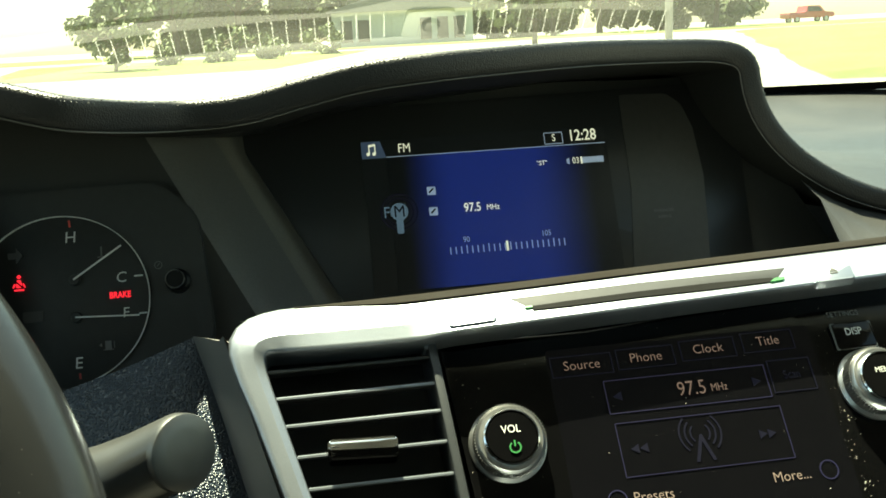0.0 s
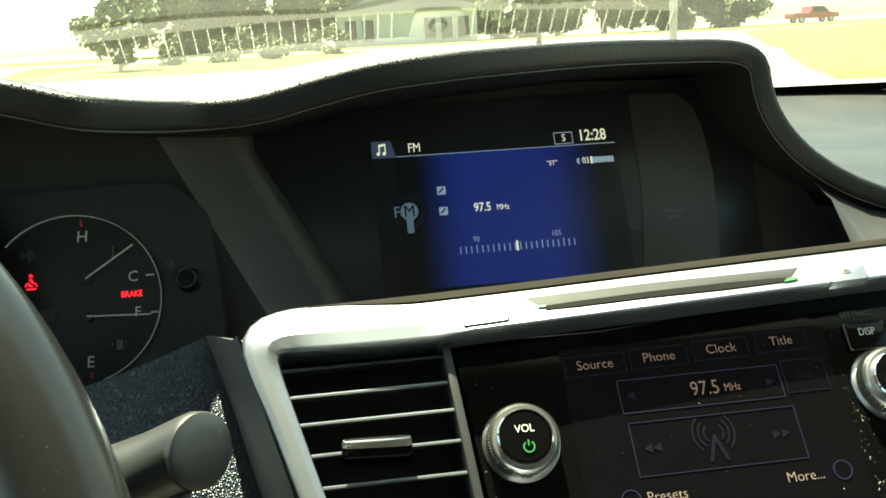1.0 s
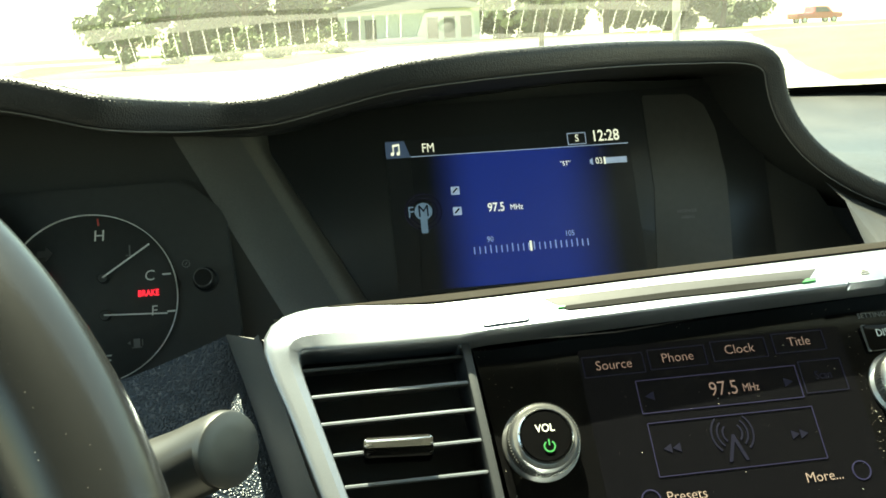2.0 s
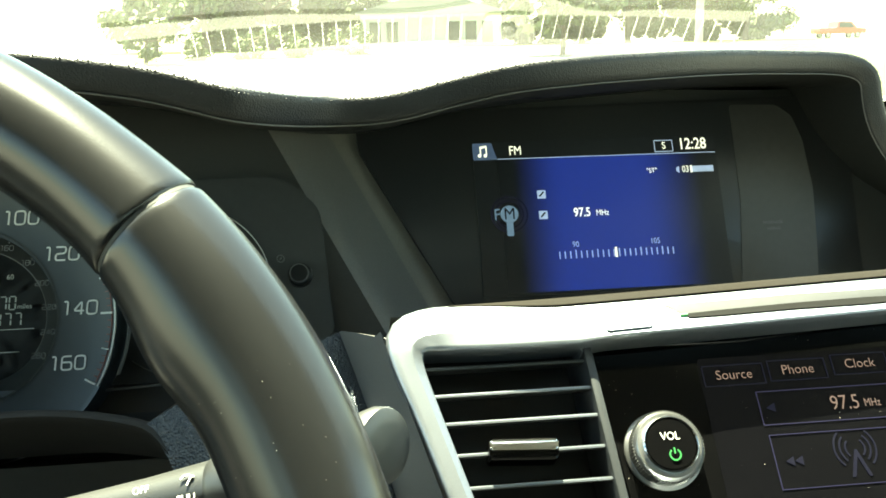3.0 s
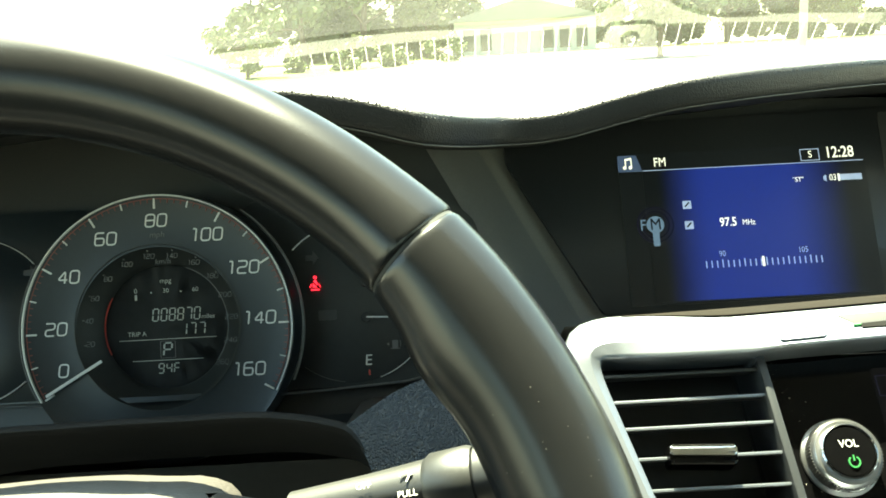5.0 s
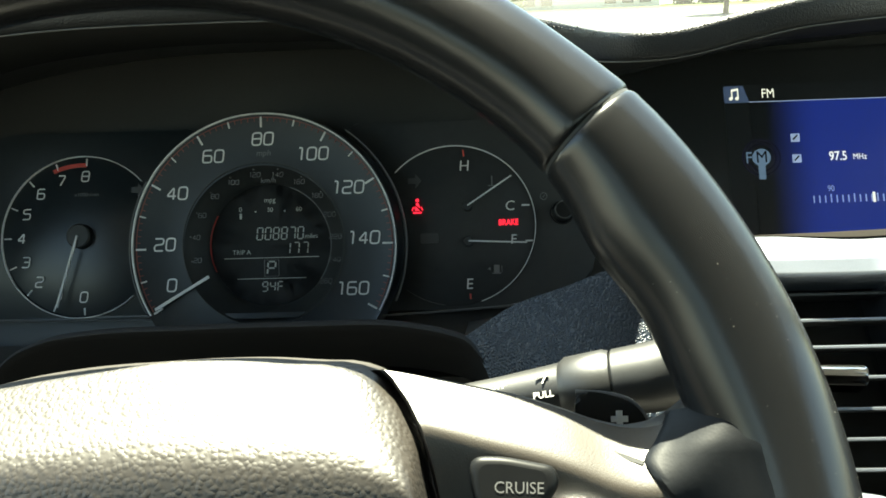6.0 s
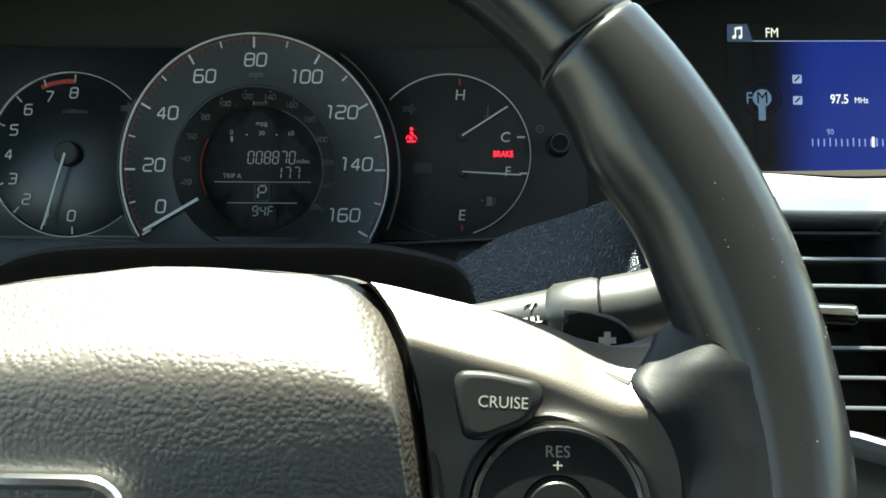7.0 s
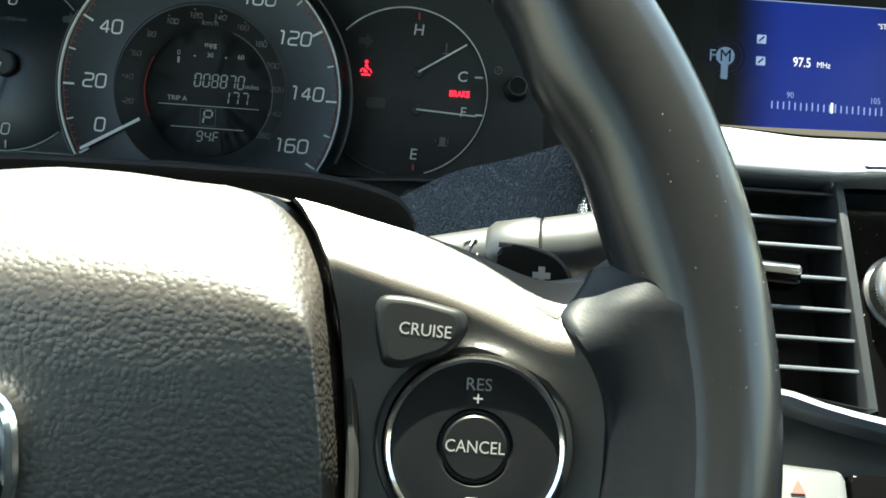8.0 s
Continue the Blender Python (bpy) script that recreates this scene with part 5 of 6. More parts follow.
part("inner_ring", arc(SPEEDO, 0.0, -0.0018, 0.0368, 0.0374, 150, 205, -0.0183, -0.0172, n=24), M_REDMARK, lcd, "reddish arc", smooth=False)
part("inner_ring", arc(SPEEDO, 0.0, -0.0018, 0.0368, 0.0374, -35, 70, -0.0183, -0.0172, n=24), M_FAINT, lcd, smooth=False)
H = -0.0176
for text, u, v, s in (("mpg", 0.0, 0.0256, 0.0030), ("0", -0.0182, 0.0200, 0.0030), ("30", 0.0, 0.0196, 0.0028), ("60", 0.0178, 0.0196, 0.0028), ("miles", 0.0250, 0.0030, 0.0028), ("TRIP A", -0.0180, -0.0060, 0.0028)):
    writing(text, SPEEDO, u, v, s, M_SEG, lcd, high=H)
for u in (-0.009, 0.009):
    part("dot", plate(circle(u, 0.0188, 0.0005, 8), SPEEDO, -0.0182, H), M_SEG, lcd, smooth=False)
part("bar", strip(SPEEDO, -0.0182, 0.0145, -0.0182, 0.0178, 0.0012, H, -0.0182), M_SEG, lcd, smooth=False)
part("rule", strip(SPEEDO, -0.0288, -0.0095, 0.0295, -0.0095, 0.0004, H, -0.0182), M_SEG, lcd, smooth=False)
part("rule", strip(SPEEDO, -0.0210, -0.0221, 0.0212, -0.0221, 0.0004, H, -0.0182), M_SEG, lcd, smooth=False)
SEGMENTS = {"0": "abcdef", "1": "bc", "4": "bcfg", "7": "abc", "8": "abcdefg", "9": "abcdfg", "F": "aefg", "P": "abefg"}


def segments(text, u, v, h, w, gap, line, lean=0.10):
    """Seven-bar figures, slanted, left end at u, middle at v."""
    for ch in text:
        bm = bmesh.new()
        for s in SEGMENTS[ch]:
            x0, y0, x1, y1 = {"a": (0, 1, 1, 1), "b": (1, 0.5, 1, 1), "c": (1, 0, 1, 0.5), "d": (0, 0, 1, 0), "e": (0, 0, 0, 0.5), "f": (0, 0.5, 0, 1), "g": (0, 0.5, 1, 0.5)}[s]
            p, q = Vector((x0 * w, (y0 - 0.5) * h)), Vector((x1 * w, (y1 - 0.5) * h))
            d = (q - p).normalized() * line * 0.6
            p, q = p + d, q - d
            strip(SPEEDO, u + p.x + p.y * lean, v + p.y, u + q.x + q.y * lean, v + q.y, line, H, -0.0182, bm=bm)
        part("figure", bm, M_SEG, lcd, smooth=False)
        u += w + gap


segments("008870", -0.0082, 0.0052, 0.0072, 0.0033, 0.0017, 0.0006)
segments("177", 0.0085, -0.0040, 0.0068, 0.0033, 0.0022, 0.0006)
segments("P", -0.0022, -0.0158, 0.0078, 0.0046, 0.002, 0.0009)
segments("94F", -0.0056, -0.0270, 0.0056, 0.0030, 0.0017, 0.0006)
frame_line(-0.0042, -0.0208, 0.0046, -0.0108, 0.00025, M_FAINT, lcd, m=SPEEDO, high=H)

# fuel and temperature
FC = (-0.0065, -0.0358)
fuel = part("fuel_gauge", spin(GAUGE, *FC, [(0.0, -0.0005), (0.0482, -0.0005), (0.0492, -0.0012)], 64), M_WELL, cluster, "fuel and temperature dial")
part("ring", arc(GAUGE, *FC, 0.0488, 0.04925, -72, 137, -0.001, 0.0008), M_PRINT, fuel, "thin white ring")
part("ring", arc(GAUGE, *FC, 0.0487, 0.0490, 232, 262, -0.001, 0.0006, n=14), M_FAINT, fuel, "faint white ring")
for text, u, v, s in (("H", 0.0, 0.0002, 0.0066), ("E", 0.0016, -0.0722, 0.0066), ("C", 0.0272, -0.0252, 0.0062), ("F", 0.0288, -0.0458, 0.0060)):
    writing(text, GAUGE, u, v, s, M_PRINT, fuel, high=0.0004, lean=0.08)
for u0, v0, u1, v1, mat in ((0.0, 0.0065, -0.0004, 0.0105, M_REDMARK), (0.0020, -0.0778, 0.0022, -0.0810, M_REDMARK), (0.0345, -0.0248, 0.0392, -0.0248, M_PRINT), (0.0362, -0.0466, 0.0406, -0.0466, M_PRINT)):
    part("tick", strip(GAUGE, u0, v0, u1, v1, 0.0009, 0.0004), mat, fuel, smooth=False)
for u0, v0, u1, v1 in ((0.0016, -0.0245, 0.0286, -0.0069), (0.0018, -0.0461, 0.0368, -0.0479)):
    part("needle", strip(GAUGE, u0, v0, u1, v1, 0.0008, 0.004, 0.003), M_PRINT, fuel, "white needle", smooth=False)
    part("hub", spin(GAUGE, u0, v0, [(0.0032, -0.0005), (0.0030, 0.002), (0.0026, 0.0028), (0.0, 0.0028)], 24), M_WELL, fuel, "black needle hub")
writing("BRAKE", GAUGE, 0.0262, -0.0352, 0.0036, M_REDGLOW, fuel, high=0.0004, wide=0.80, bold=0.00012)
belt = bmesh.new()
plate(circle(-0.0290, -0.0200, 0.0010, 12), GAUGE, -0.0005, 0.0005, bm=belt)
plate(rounded([(-0.0306, -0.0262), (-0.0274, -0.0262), (-0.0277, -0.0236), (-0.0283, -0.0217), (-0.0297, -0.0217), (-0.0303, -0.0236)], 0.0006), GAUGE, -0.0005, 0.0005, bm=belt)
strip(GAUGE, -0.0316, -0.0276, -0.0264, -0.0276, 0.0009, 0.0005, bm=belt)
strip(GAUGE, -0.0322, -0.0262, -0.0312, -0.0240, 0.0006, 0.0005, bm=belt)
strip(GAUGE, -0.0258, -0.0262, -0.0268, -0.0240, 0.0006, 0.0005, bm=belt)
warn = part("belt_warning", belt, M_REDGLOW, fuel, "lit red seat belt symbol", smooth=False)
part("strap", strip(GAUGE, -0.0310, -0.0222, -0.0268, -0.0264, 0.0008, 0.0009, 0.0004), M_FRIT, warn, smooth=False)
pump = bmesh.new()
plate(box2(0.0165, -0.0655, 0.0200, -0.0608, 0.0003), GAUGE, -0.0005, 0.0004, bm=pump)
strip(GAUGE, 0.0155, -0.0658, 0.0210, -0.0658, 0.0006, 0.0004, bm=pump)
strip(GAUGE, 0.0214, -0.0650, 0.0214, -0.0612, 0.0005, 0.0004, bm=pump)
plate([(0.0130, -0.0630), (0.0146, -0.0640), (0.0146, -0.0620)], GAUGE, -0.0005, 0.0004, bm=pump)
part("pump_mark", pump, M_FAINT, fuel, "faint fuel pump symbol", smooth=False)
temp = bmesh.new()
strip(GAUGE, 0.0168, -0.0118, 0.0168, -0.0062, 0.0008, 0.0004, bm=temp)
strip(GAUGE, 0.0145, -0.0122, 0.0192, -0.0122, 0.0005, 0.0004, bm=temp)
part("temperature_mark", temp, M_FAINT, fuel, "faint temperature symbol", smooth=False)
part("dim_arrow", plate([(-0.0345, -0.0095), (-0.0300, -0.0095), (-0.0300, -0.0122), (-0.0262, -0.0078), (-0.0300, -0.0034), (-0.0300, -0.0061), (-0.0345, -0.0061)], GAUGE, -0.0005, 0.0003), M_DIM, fuel, "unlit turn arrow", smooth=False)
part("dim_mark", plate(box2(-0.0275, -0.0465, -0.0165, -0.0405, 0.001), GAUGE, -0.0005, 0.0003), M_DIM, fuel, "unlit warning mark", smooth=False)
part("dim_arrow", plate([(-0.1990, -0.0078), (-0.2030, -0.0034), (-0.2030, -0.0061), (-0.2070, -0.0061), (-0.2070, -0.0095), (-0.2030, -0.0095), (-0.2030, -0.0122)], GAUGE, -0.0005, 0.0003), M_DIM, tach, "unlit turn arrow", smooth=False)
reset = part("reset_knob", spin(GAUGE, 0.0590, -0.0300, [(0.0072, -0.001), (0.0070, 0.003), (0.0056, 0.0042), (0.0052, 0.012), (0.0046, 0.0132), (0.0, 0.0134)], 32), M_KNOB, cluster, "small black trip reset knob")
# pale ring painted for the gloss highlight round the knob's end
part("reset_highlight", arc(GAUGE, 0.0590, -0.0300, 0.0050, 0.0054, 0, 360, 0.0120, 0.0131, n=28), M_FAINT, reset, smooth=False)
part("reset_mark", arc(GAUGE, 0.0480, -0.0195, 0.0019, 0.0023, 0, 360, -0.002, -0.0008, n=20), M_FAINT, cluster, smooth=False)
part("reset_mark", strip(GAUGE, 0.0474, -0.0202, 0.0488, -0.0186, 0.0004, -0.0008, -0.002), M_FAINT, cluster, smooth=False)
part("lower_trim", tube([GAUGE @ Vector((u, v, 0.002)) for u, v in smooth_path([(-0.32, -0.0870), (0.0, -0.0872), (0.03, -0.0850), (0.062, -0.0752)], 30)], 0.0008, 6), M_GREY, cluster, "thin grey cord for the edge's highlight under the dials")

# ---- steering wheel ----
wheel = thing("steering_wheel", (-0.287, -0.40, 0.95), "black leather steering wheel with cruise control buttons", "steering wheel")
RIM, TUBE = 0.1661, 0.0143
SEAM = 42.3


def rim_row(deg, shrink=0.0):
    a = radians(deg)
    side = min(abs(deg), abs(180 - deg))
    grip = 1.0 / (1.0 + math.exp((abs(abs(90 - (deg if deg <= 270 else deg - 360))) - SEAM - 3) * -0.6))
    swell = math.exp(-((side - 33) / 6.0) ** 2) * 0.0042 + math.exp(-((side - 20) / 8.0) ** 2) * 0.0028
    row = []
    for k in range(29):
        b = 2 * math.pi * k / 28
        r = TUBE - shrink + 0.0011 * grip
        inner = max(0.0, -math.cos(b))
        r2 = r + swell * inner
        dr, dn = math.cos(b) * r2 * 0.98, math.sin(b) * r * 1.0
        row.append(WHEEL @ Vector(((RIM + dr) * math.cos(a), (RIM + dr) * math.sin(a), dn)))
    return row


def rim_part(name, a0, a1, label):
    n = int(abs(a1 - a0) / 2) + 2
    rows = []
    for d in [a0 + e for e in (0.0, 0.12, 0.25, 0.5)] + [a0 + 1 + (a1 - a0 - 2) * i / n for i in range(n + 1)] + [a1 - e for e in (0.5, 0.25, 0.12, 0.0)]:
        e = min(abs(d - a0), abs(d - a1))
        rows.append(rim_row(d, 0.0008 * max(0, 1 - e / 0.5) ** 2))
    bm = grid(rows)
    bmesh.ops.remove_doubles(bm, verts=bm.verts, dist=1e-6)
    return part(name, bm, M_WHEEL, wheel, label)


rim_part("rim", SEAM + 0.10, 180 - SEAM - 0.10, "smooth black upper rim")
rim_part("grip", -38, SEAM - 0.10, "thicker black leather grip")
rim_part("grip", 180 - SEAM + 0.10, 218, "thicker black leather grip")
rim_part("rim", 218.4, 321.6, "smooth black lower rim")
for d in (SEAM, 180 - SEAM):
    rows = [rim_row(d + e, 0.0007) for e in (-0.2, 0.2)]
    part("seam_ring", grid(rows), M_WELL, wheel, "dark glossy seam between rim and grip")

rnd = random.Random(17)
bm = bmesh.new()
for k in range(36):
    spot = rim_row(rnd.uniform(6, 30))[rnd.randrange(2, 12)]
    f = Matrix.Translation(spot) @ WHEEL.to_3x3().to_4x4()
    r = rnd.choice((0.00005, 0.00007, 0.00009, 0.00014))
    plate([(r * math.cos(q * 1.57 + k), r * math.sin(q * 1.57 + k) * 0.8) for q in range(4)], f, -0.0002, 0.00006, bm=bm)
part("dust", bm, M_DUST, wheel, "pale dust specks on the rim", smooth=False, kind="stuff")

# airbag cover: a rolled dome, its upper edge far behind its face
HUB = [(0.0, 0.0638, -0.045), (0.020, 0.0646, -0.045), (0.038, 0.0644, -0.045), (0.050, 0.0634, -0.045), (0.0600, 0.0629, -0.045), (0.0668, 0.0608, -0.043), (0.0735, 0.0550, -0.034), (0.0782, 0.0487, -0.022), (0.0818, 0.0420, -0.014), (0.0846, 0.0309, -0.011), (0.0869, 0.0144, -0.011), (0.0890, -0.0070, -0.012), (0.0870, -0.0330, -0.013), (0.076, -0.058, -0.013), (0.055, -0.073, -0.013), (0.0, -0.079, -0.013)]
half = smooth_path(HUB, 56)
# the wheel stands turned a little, so the other shoulder lies lower
outline = [tuple(p) for p in half] + [(-p[0], p[1] - 0.0060 * min(1.0, p[0] / 0.05) ** 1.2 * min(1.0, max(0.0, p[1] / 0.03)), p[2]) for p in half[-2:0:-1]]


def shoulder(x, r=0.22):
    """From 0 to 1 along a straight slant that bends softly into a level."""
    if x < 1 - r:
        return x - 0.07 * math.exp(-x / 0.06)
    return 1.0 if x > 1 + r else 1 - (1 + r - x) ** 2 / (4 * r)


def face_height(v):
    """The cover's face bulges most near its top and falls away below."""
    d = max(0.0, 0.034 - v)
    return 0.0180 - 0.22 * d * d / (d + 0.014)


front = [(u * (0.945 + 0.035 * min(1.0, max(0.0, (v - 0.025) / 0.025))), 0.031 * math.tanh(v / 0.031) if v > 0 else v * 0.90) for u, v, h in outline]
rows = [[HUBF @ Vector(p) for p in outline + outline[:1]]]
for s in range(29):
    k = s / 28
    ring_ = []
    for p, q in zip(outline, front):
        e = max(p[2], 0.002 if p[1] > 0.040 else -0.004)
        c = (p[0] - (p[2] - e) * -0.02, p[1] + (p[2] - e) * (0.105 + 0.08 * min(1.0, max(0.0, (0.020 - p[0]) / 0.04))))
        ring_.append(HUBF @ Vector((c[0] + (q[0] - c[0]) * k, c[1] + (q[1] - c[1]) * k, e + (face_height(q[1]) - e) * shoulder(k / 0.78))))
    rows.append(ring_ + ring_[:1])
for k in (0.96, 0.92, 0.88, 0.84, 0.80, 0.75, 0.7, 0.6, 0.5, 0.25, 0.0):
    ring_ = [HUBF @ Vector((u * k, (v + 0.02) * k - 0.02, face_height((v + 0.02) * k - 0.02) + 0.0008 * (1 - k))) for u, v in front]
    rows.append(ring_ + ring_[:1])
bm = grid(rows)
bmesh.ops.remove_doubles(bm, verts=bm.verts, dist=1e-6)
part("airbag_cover", bm, M_AIRBAG, wheel, "pebble-grained airbag cover, sunlit along the top")
# emblem frame, lettering replaced by a plain shape
em = rounded([(-0.0215, 0.0110), (0.0215, 0.0110), (0.0225, -0.0100), (0.0150, -0.0240), (-0.0150, -0.0240), (-0.0225, -0.0100)], 0.008, 8)
emblem = part("emblem", plate([(u * 0.96, v * 0.96 - 0.0002) for u, v in em], HUBF @ pose(0, 0, 0, -12.4), 0.004, 0.0128), M_KNOB, wheel, "black emblem plate in a chrome frame", smooth=False)
pts = [HUBF @ Vector((u, v, face_height(v) + 0.002)) for u, v in em + em[:2]]
part("emblem_frame", tube(pts, 0.0018, 8), M_CHROME, emblem, "chrome frame")
for s in (-1, 1):
    part("emblem_bar", plate([(s * 0.0085, 0.0090), (s * 0.0125, 0.0090), (s * 0.0105, -0.0200), (s * 0.0065, -0.0200)][:: s], HUBF @ pose(0, 0, 0, -12.4), 0.010, 0.0148, 0.0006), M_SILVER, emblem, "bright bar", smooth=False)


# top edge of the spoke: across, up, and how far behind the rim
SPOKE_TOP = smooth_path([(0.0640, 0.0582, -0.014), (0.0690, 0.0572, -0.014), (0.0780, 0.0550, -0.014), (0.0860, 0.0532, -0.014), (0.0945, 0.0514, -0.014), (0.1062, 0.0481, -0.014), (0.1166, 0.0446, -0.0135), (0.1240, 0.0430, -0.011), (0.1310, 0.0429, -0.009), (0.1385, 0.0446, -0.007), (0.1440, 0.0485, -0.005), (0.1520, 0.0550, -0.004)], 56)
side_v, side_u = [p[1] for p in HUB[::-1]], [p[0] for p in HUB[::-1]]


def spoke_height(u, v):
    """How far the spoke's face stands out: a rolled top edge, a shallow fall, a rise to meet the grip."""
    d = max(0.0, float(np.interp(u, SPOKE_TOP[:, 0], SPOKE_TOP[:, 1])) - v)
    return spoke_shape(u, v, d, float(np.interp(u, SPOKE_TOP[:, 0], SPOKE_TOP[:, 2])))


def spoke_shape(u, v, d, he):
    ledge = 0.09 * max(0.0, -he)
    if d < ledge:
        return he * (1 - d / ledge)
    rise = max(0.0, shoulder((d - ledge) / 0.0135, 0.28))
    he = max(he, 0.0)
    h = he + (0.0105 - he) * rise - 0.0060 * min(1.0, max(0.0, (d - 0.015) / 0.020)) - 0.10 * max(0.0, d - 0.035)
    g = min(1.0, max(0.0, (math.hypot(u, v) - 0.132) / 0.026))
    g = g * g * (3 - 2 * g) * rise
    return h * (1 - g) + 0.0112 * g


def spoke(side):
    """One side spoke with its leather wing; side is 1 or -1."""
    rows = []
    for i in range(57):
        s = i / 56
        u0 = 0.0640 + 0.088 * s
        v0, h0 = (float(np.interp(u0, SPOKE_TOP[:, 0], SPOKE_TOP[:, c])) for c in (1, 2))
        row = [HUBF @ Vector((side * u0, v0 - 0.003, h0 - 0.016)), HUBF @ Vector((side * u0, v0, h0 - 0.004))]
        ledge = 0.09 * max(0.0, -h0)
        for d in [ledge * k / 4 for k in range(4)] + [ledge + 0.018 * j / 14 for j in range(15)] + [0.024, 0.030, 0.040, 0.055, 0.075, 0.095]:
            v = v0 - d
            lim = max(0.0640, float(np.interp(v, side_v[3:-4], side_u[3:-4])) - 0.0006)
            u = lim + (0.152 - lim) * s
            row.append(HUBF @ Vector((side * u, v, spoke_shape(u, v, d, h0) - (0.007 if i == 0 else 0.0))))
        row.append(HUBF @ Vector((side * row_end(s), v0 - 0.099, -0.02)))
        rows.append(row)
    part("spoke", grid(rows), M_SPOKE, wheel, "satin black spoke, sunlit along the top")
    edge = smooth_path([(0.1400, 0.0458), (0.1385, 0.0436), (0.1352, 0.0388), (0.1318, 0.0340), (0.1338, 0.0302), (0.1383, 0.0242), (0.1413, 0.0175), (0.1424, 0.0085), (0.1422, -0.003), (0.1395, -0.020), (0.134, -0.036)], 52)
    rows = []
    for i, (u, v) in enumerate(edge):
        t = i / 51
        deg = 16.2 - 32 * t
        a = radians(deg)
        ride = [(WHEEL.inverted() @ p) for p in rim_row(deg)]
        ride = [(math.hypot(p.x, p.y), p.z) for p in ride[7:15]][::-1]  # the rim's front inner quarter
        far = ride[-1][0] - 0.0050
        e = Vector((far * math.cos(a) + 0.0013, far * math.sin(a) + 0.0032))
        row = []
        for q in (0.0, 0.02, 0.06, 0.12, 0.2, 0.3, 0.4, 0.5, 0.6, 0.7, 0.8, 0.87, 0.93, 0.97, 1.0):
            p = Vector((u, v)).lerp(e, q)
            up = -0.0015 if q == 0 or i == 51 else 0.0012 * min(1.0, q / 0.06) * min(1.0, i / 3)
            h = spoke_height(p.x, p.y) + up
            tube_h = float(np.interp(math.hypot(p.x - 0.0013, p.y - 0.0032), [r for r, z in ride], [z for r, z in ride]))
            sink = 0.0022 * max(0.0, 1 - min(i, 51 - i) / 6) + 0.005 * max(0.0, q - 0.88)
            skin = spoke_height(p.x, p.y) + 0.0012 * min(1.0, q / 0.06) - sink
            over = tube_h + 0.0002 - sink
            w = min(1.0, max(0.0, (math.hypot(p.x - 0.0013, p.y - 0.0032) - 0.1545) / 0.003))
            both = 0.5 * (skin + over + math.sqrt((skin - over) ** 2 + 0.0012 ** 2))
            row.append(HUBF @ Vector((side * p.x, p.y, h if q == 0 else both * (1 - w) + over * w)))
        rows.append(row)
    part("grip_wing", grid(rows), M_WING, wheel, "leather wing joining grip and spoke")
    crease = smooth_path([(0.1150, 0.0395), (0.1205, 0.0377), (0.1262, 0.0357), (0.1320, 0.0337)], 20)
    part("spoke_crease", tube([HUBF @ Vector((side * u, v, spoke_height(u, v) - 0.0006)) for u, v in crease], [0.0002 + 0.0009 * math.sin(math.pi * min(1.0, (k + 1) / 26)) for k in range(20)], 6), M_WELL, wheel, "dark crease across the spoke")


def row_end(s):
    return 0.090 + 0.062 * s


spoke(1)
spoke(-1)
part("cover_gap", tube([HUBF @ Vector(p) for p in smooth_path([(0.0805, 0.0470, -0.016), (0.0830, 0.0420, -0.008), (0.0858, 0.0310, 0.000), (0.0885, 0.0144, 0.003), (0.0905, -0.0070, 0.003), (0.0890, -0.033, 0.002)], 40)], 0.0015, 8), M_WELL, wheel, "dark gap beside the cover")
cr = part("cruise_button", cushion(rounded([(0.0925, 0.0362), (0.1000, 0.0362), (0.1118, 0.0338), (0.1128, 0.0300), (0.1096, 0.0250), (0.0985, 0.0208), (0.0950, 0.0214), (0.0930, 0.0290)], 0.0035), HUBF, -0.006, 0.0126, 0.0022), M_KNOB, wheel, "black cruise button")
writing("CRUISE", HUBF, 0.1036, 0.0292, 0.0026, M_LEGEND, cr, high=0.0127, wide=0.95, turn=-2)
DC = (0.1155, 0.0060)
part("dial_well", spin(HUBF, *DC, [(0.0215, 0.0030), (0.0206, 0.0082), (0.0194, 0.0085), (0.0187, 0.006)], 56, cap=False), M_KNOB, wheel, "black dial surround")
dial = part("control_dial", spin(HUBF, *DC, [(0.0186, 0.004), (0.0183, 0.0108), (0.0165, 0.0114), (0.0080, 0.0110), (0.0074, 0.0100), (0.0, 0.0100)], 64), M_DISC, wheel, "round black four-way cruise control")
part("chrome_ring", spin(HUBF, *DC, [(0.0180, 0.0100), (0.0187, 0.0118), (0.0182, 0.0126), (0.0175, 0.0121), (0.0173, 0.0108)], 64, cap=False), M_CHROME, dial, "chrome ring")
cancel = part("cancel_button", spin(HUBF, *DC, [(0.0068, 0.0092), (0.0067, 0.0106), (0.0062, 0.0111), (0.0, 0.0112)], 40), M_DISC, dial, "black centre button")
writing("CANCEL", HUBF, *DC, 0.0026, M_LEGEND, cancel, high=0.01124, wide=0.9)
writing("RES", HUBF, DC[0], DC[1] + 0.0128, 0.0026, M_LEGEND, dial, high=0.01145)
writing("+", HUBF, DC[0], DC[1] + 0.0098, 0.0030, M_LEGEND, dial, high=0.01145)
part("minus_mark", strip(HUBF, DC[0] - 0.0012, DC[1] - 0.0105, DC[0] + 0.0012, DC[1] - 0.0105, 0.0006, 0.0118, 0.010), M_FAINT, dial, smooth=False)
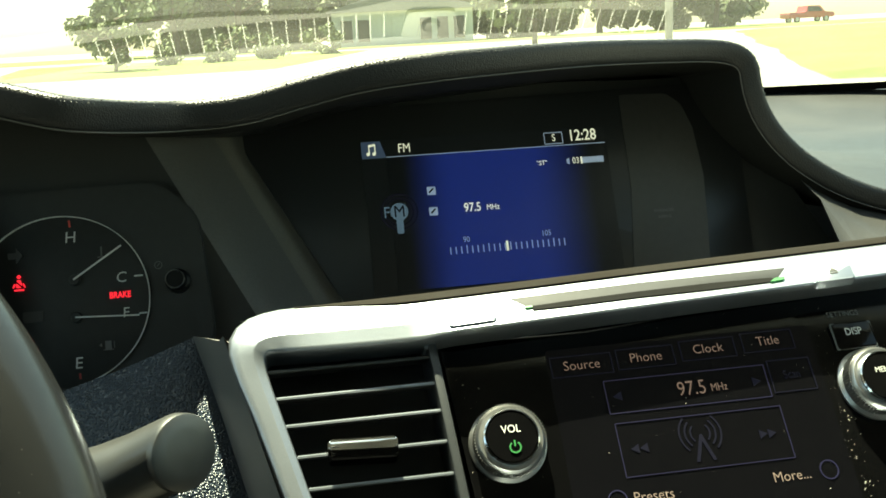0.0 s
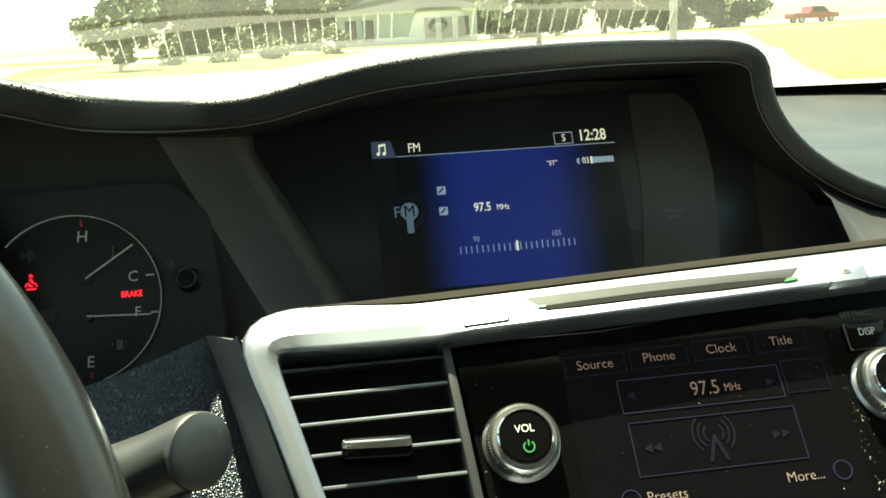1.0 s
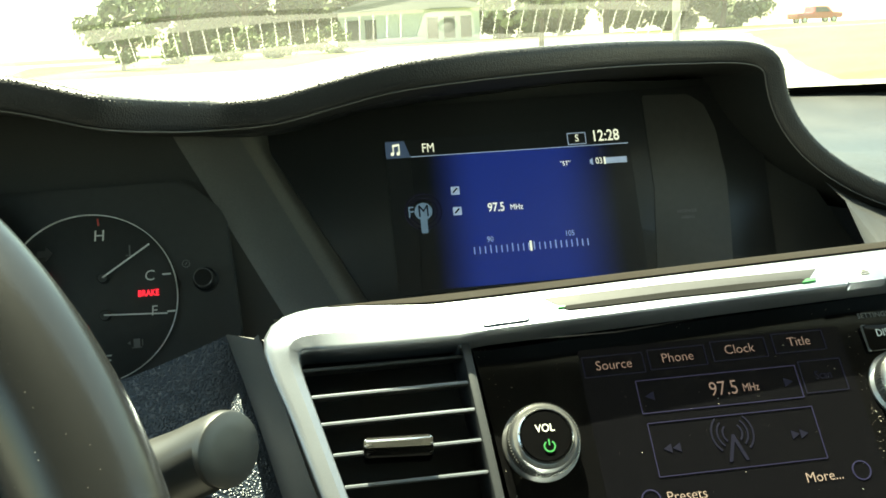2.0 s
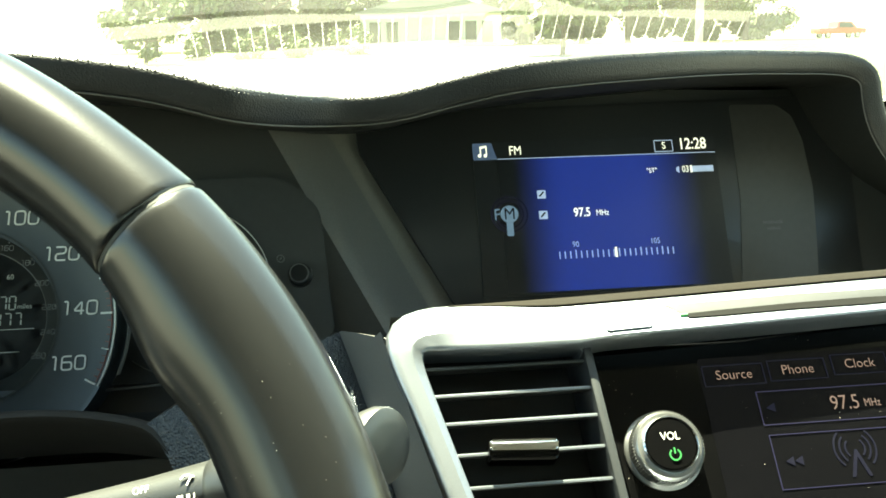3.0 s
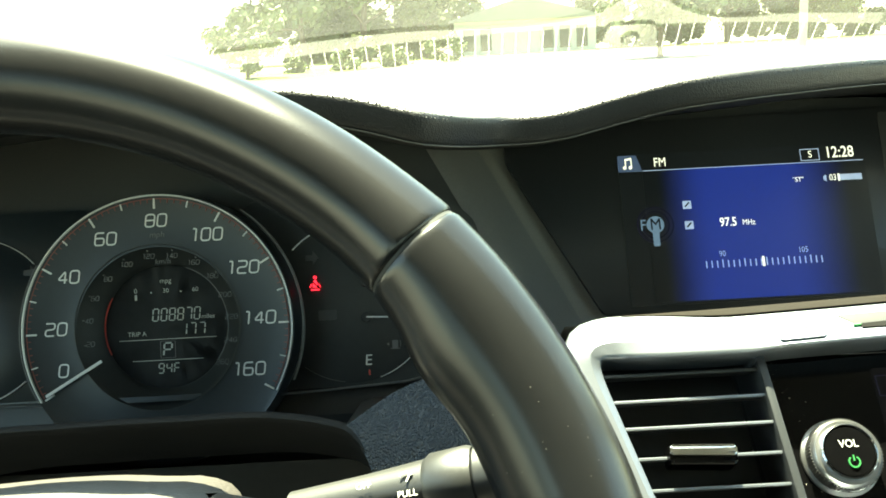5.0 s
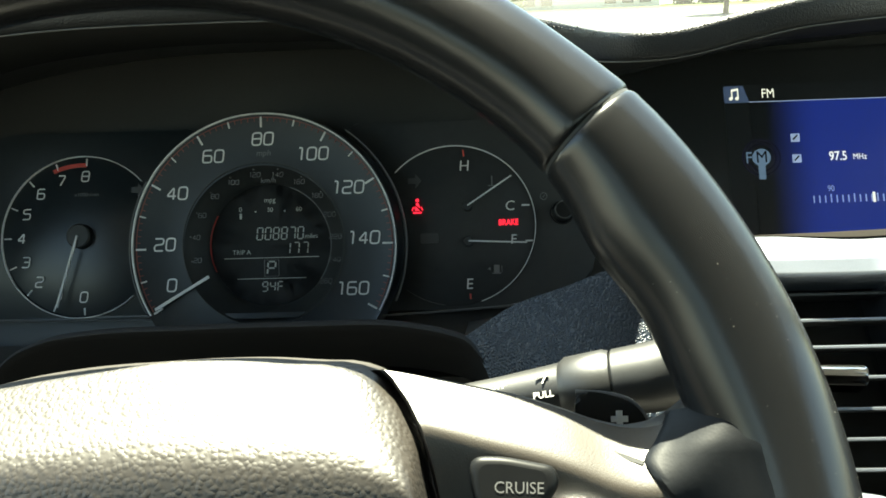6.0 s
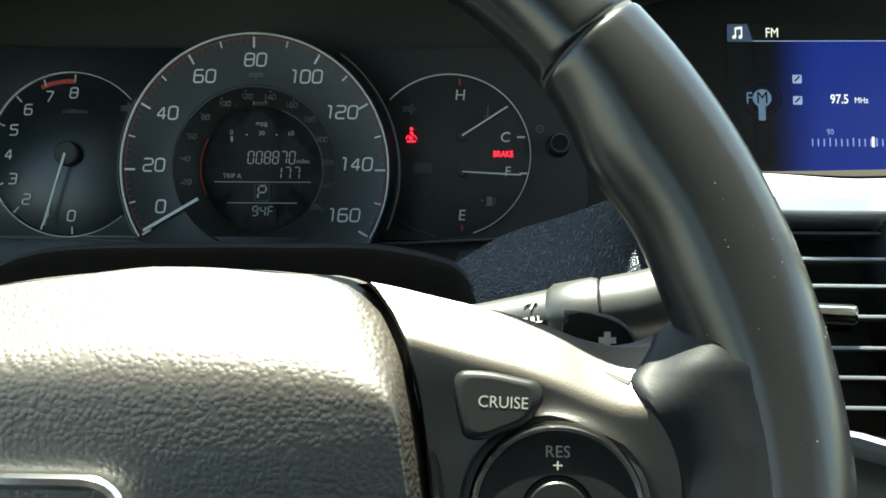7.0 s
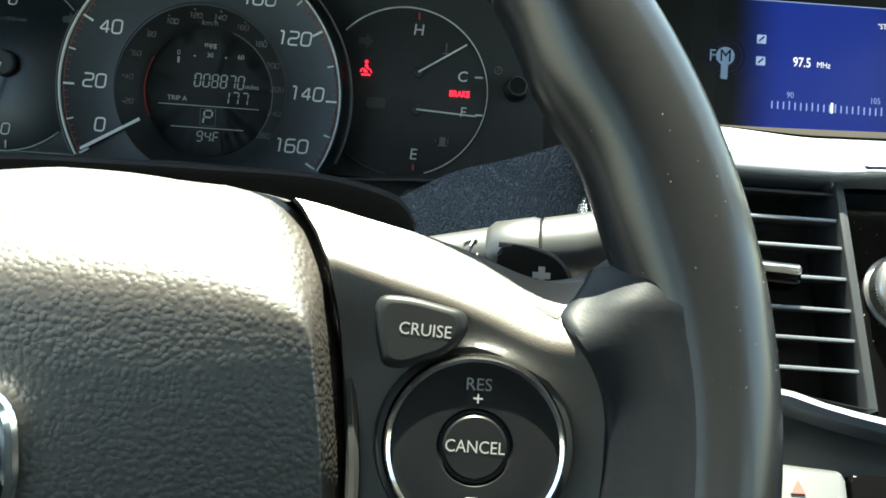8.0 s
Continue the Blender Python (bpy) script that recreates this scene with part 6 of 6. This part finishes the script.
for s in (1, -1):
    pad_ = rounded([(s * 0.1195, 0.0515), (s * 0.1265, 0.0510), (s * 0.1350, 0.0480), (s * 0.1385, 0.0400), (s * 0.1390, 0.0300), (s * 0.1180, 0.0280)], 0.004)
    pd = part("paddle_shifter", plate(pad_, HUBF, -0.0200, -0.0160, 0.0012), M_KNOB, wheel, "black shift paddle behind the rim")
    # grey cord draws the highlight along the paddle's rim
    part("paddle_highlight", tube([HUBF @ Vector((s * u, v, -0.0168)) for u, v in smooth_path([(0.1195, 0.0512), (0.1262, 0.0508), (0.1335, 0.0486), (0.1372, 0.0440), (0.1386, 0.0380), (0.1390, 0.0310)], 24)], 0.0007, 6), M_GREY, pd, "thin grey cord for the edge's highlight")
    strips = bmesh.new()
    strip(HUBF, s * 0.1280, 0.0443, s * 0.1322, 0.0443, 0.0015, -0.0152, -0.0162, bm=strips)
    if s == 1:
        strip(HUBF, 0.1301, 0.0422, 0.1301, 0.0464, 0.0015, -0.0150, -0.0162, bm=strips)
    part("paddle_mark", strips, M_PRINT, pd, "white plus or minus mark", smooth=False)
part("column", tube([WHEEL @ Vector((0, -0.035, -0.02)), WHEEL @ Vector((0, -0.045, -0.10)), WHEEL @ Vector((0, -0.05, -0.26))], [0.036, 0.040, 0.05], 24), M_WELL, wheel, "black column shroud")

# ---- wiper stalk ----
stalk = thing("wiper_stalk", (-0.15, -0.34, 1.0), "black wiper stalk with a rotary collar", "wiper stalk")
p0, p1 = Vector((-0.215, -0.320, 1.0010)), Vector((-0.1010, -0.3430, 1.0285))
d = (p1 - p0).normalized()
x = d.orthogonal().normalized()
STALK = Matrix.Translation(p0) @ Matrix((x, d.cross(x), d)).transposed().to_4x4()
L = (p1 - p0).length
part("lever", spin(STALK, 0, 0, [(0.0, 0.0), (0.0075, 0.0), (0.0085, L * 0.25), (0.0100, L * 0.44), (0.0, L * 0.44)], 32), M_STALK, stalk, "satin black lever")
part("collar", spin(STALK, 0, 0, [(0.0100, L * 0.44), (0.0116, L * 0.46), (0.0121, L * 0.57), (0.0112, L * 0.59)], 40, cap=False), M_STALK, stalk, "wider collar")
face_dir = Vector((0.71, -0.68, 0.17)).normalized()  # the end is cut obliquely, facing the driver
tip = p0 + d * L * 0.925 + Vector((0, 0.0012, 0.0025))
rings = []
for centre, axis, r in [(p0 + d * L * 0.59, d, 0.0105), (p0 + d * L * 0.60, d, 0.0116), (p0 + d * L * 0.70, d, 0.0120), (p0 + d * L * 0.78 + Vector((0, 0.0004, 0.0008)), d.lerp(face_dir, 0.3), 0.0122), (tip - face_dir * 0.0045, d.lerp(face_dir, 0.8), 0.0124), (tip - face_dir * 0.0012, face_dir, 0.0125), (tip - face_dir * 0.0004, face_dir, 0.0122), (tip, face_dir, 0.0115), (tip + face_dir * 0.0006, face_dir, 0.007), (tip + face_dir * 0.0008, face_dir, 0.00001)]:
    axis = axis.normalized()
    ex = Vector((0, 0.43, 0.9)).cross(axis).normalized()
    ey = axis.cross(ex)
    rings.append([centre + ex * r * math.cos(2 * math.pi * k / 40) + ey * r * math.sin(2 * math.pi * k / 40) for k in range(41)])
part("end_knob", grid(rings), M_STALK, stalk, "end knob with a flat round face")
side = Vector((0, -0.75, 0.66))
side = (side - d * side.dot(d)).normalized()
up = side.cross(d)
LABEL = Matrix.Translation(p0 + d * L * 0.33 + side * 0.0096) @ Matrix((d, up if up.z > 0 else -up, side)).transposed().to_4x4()
for text, u, v in (("PULL", 0.008, -0.0035), ("OFF", -0.008, 0.0020)):
    writing(text, LABEL, u, v, 0.0024, M_PRINT, stalk, high=0.0006)
part("wiper_mark", arc(LABEL, 0.008, 0.0010, 0.0026, 0.0031, 40, 140, 0.0, 0.0008, n=10), M_PRINT, stalk, smooth=False)
part("wiper_mark", strip(LABEL, 0.008, 0.0006, 0.0096, 0.0034, 0.0005, 0.0008, 0.0), M_PRINT, stalk, smooth=False)
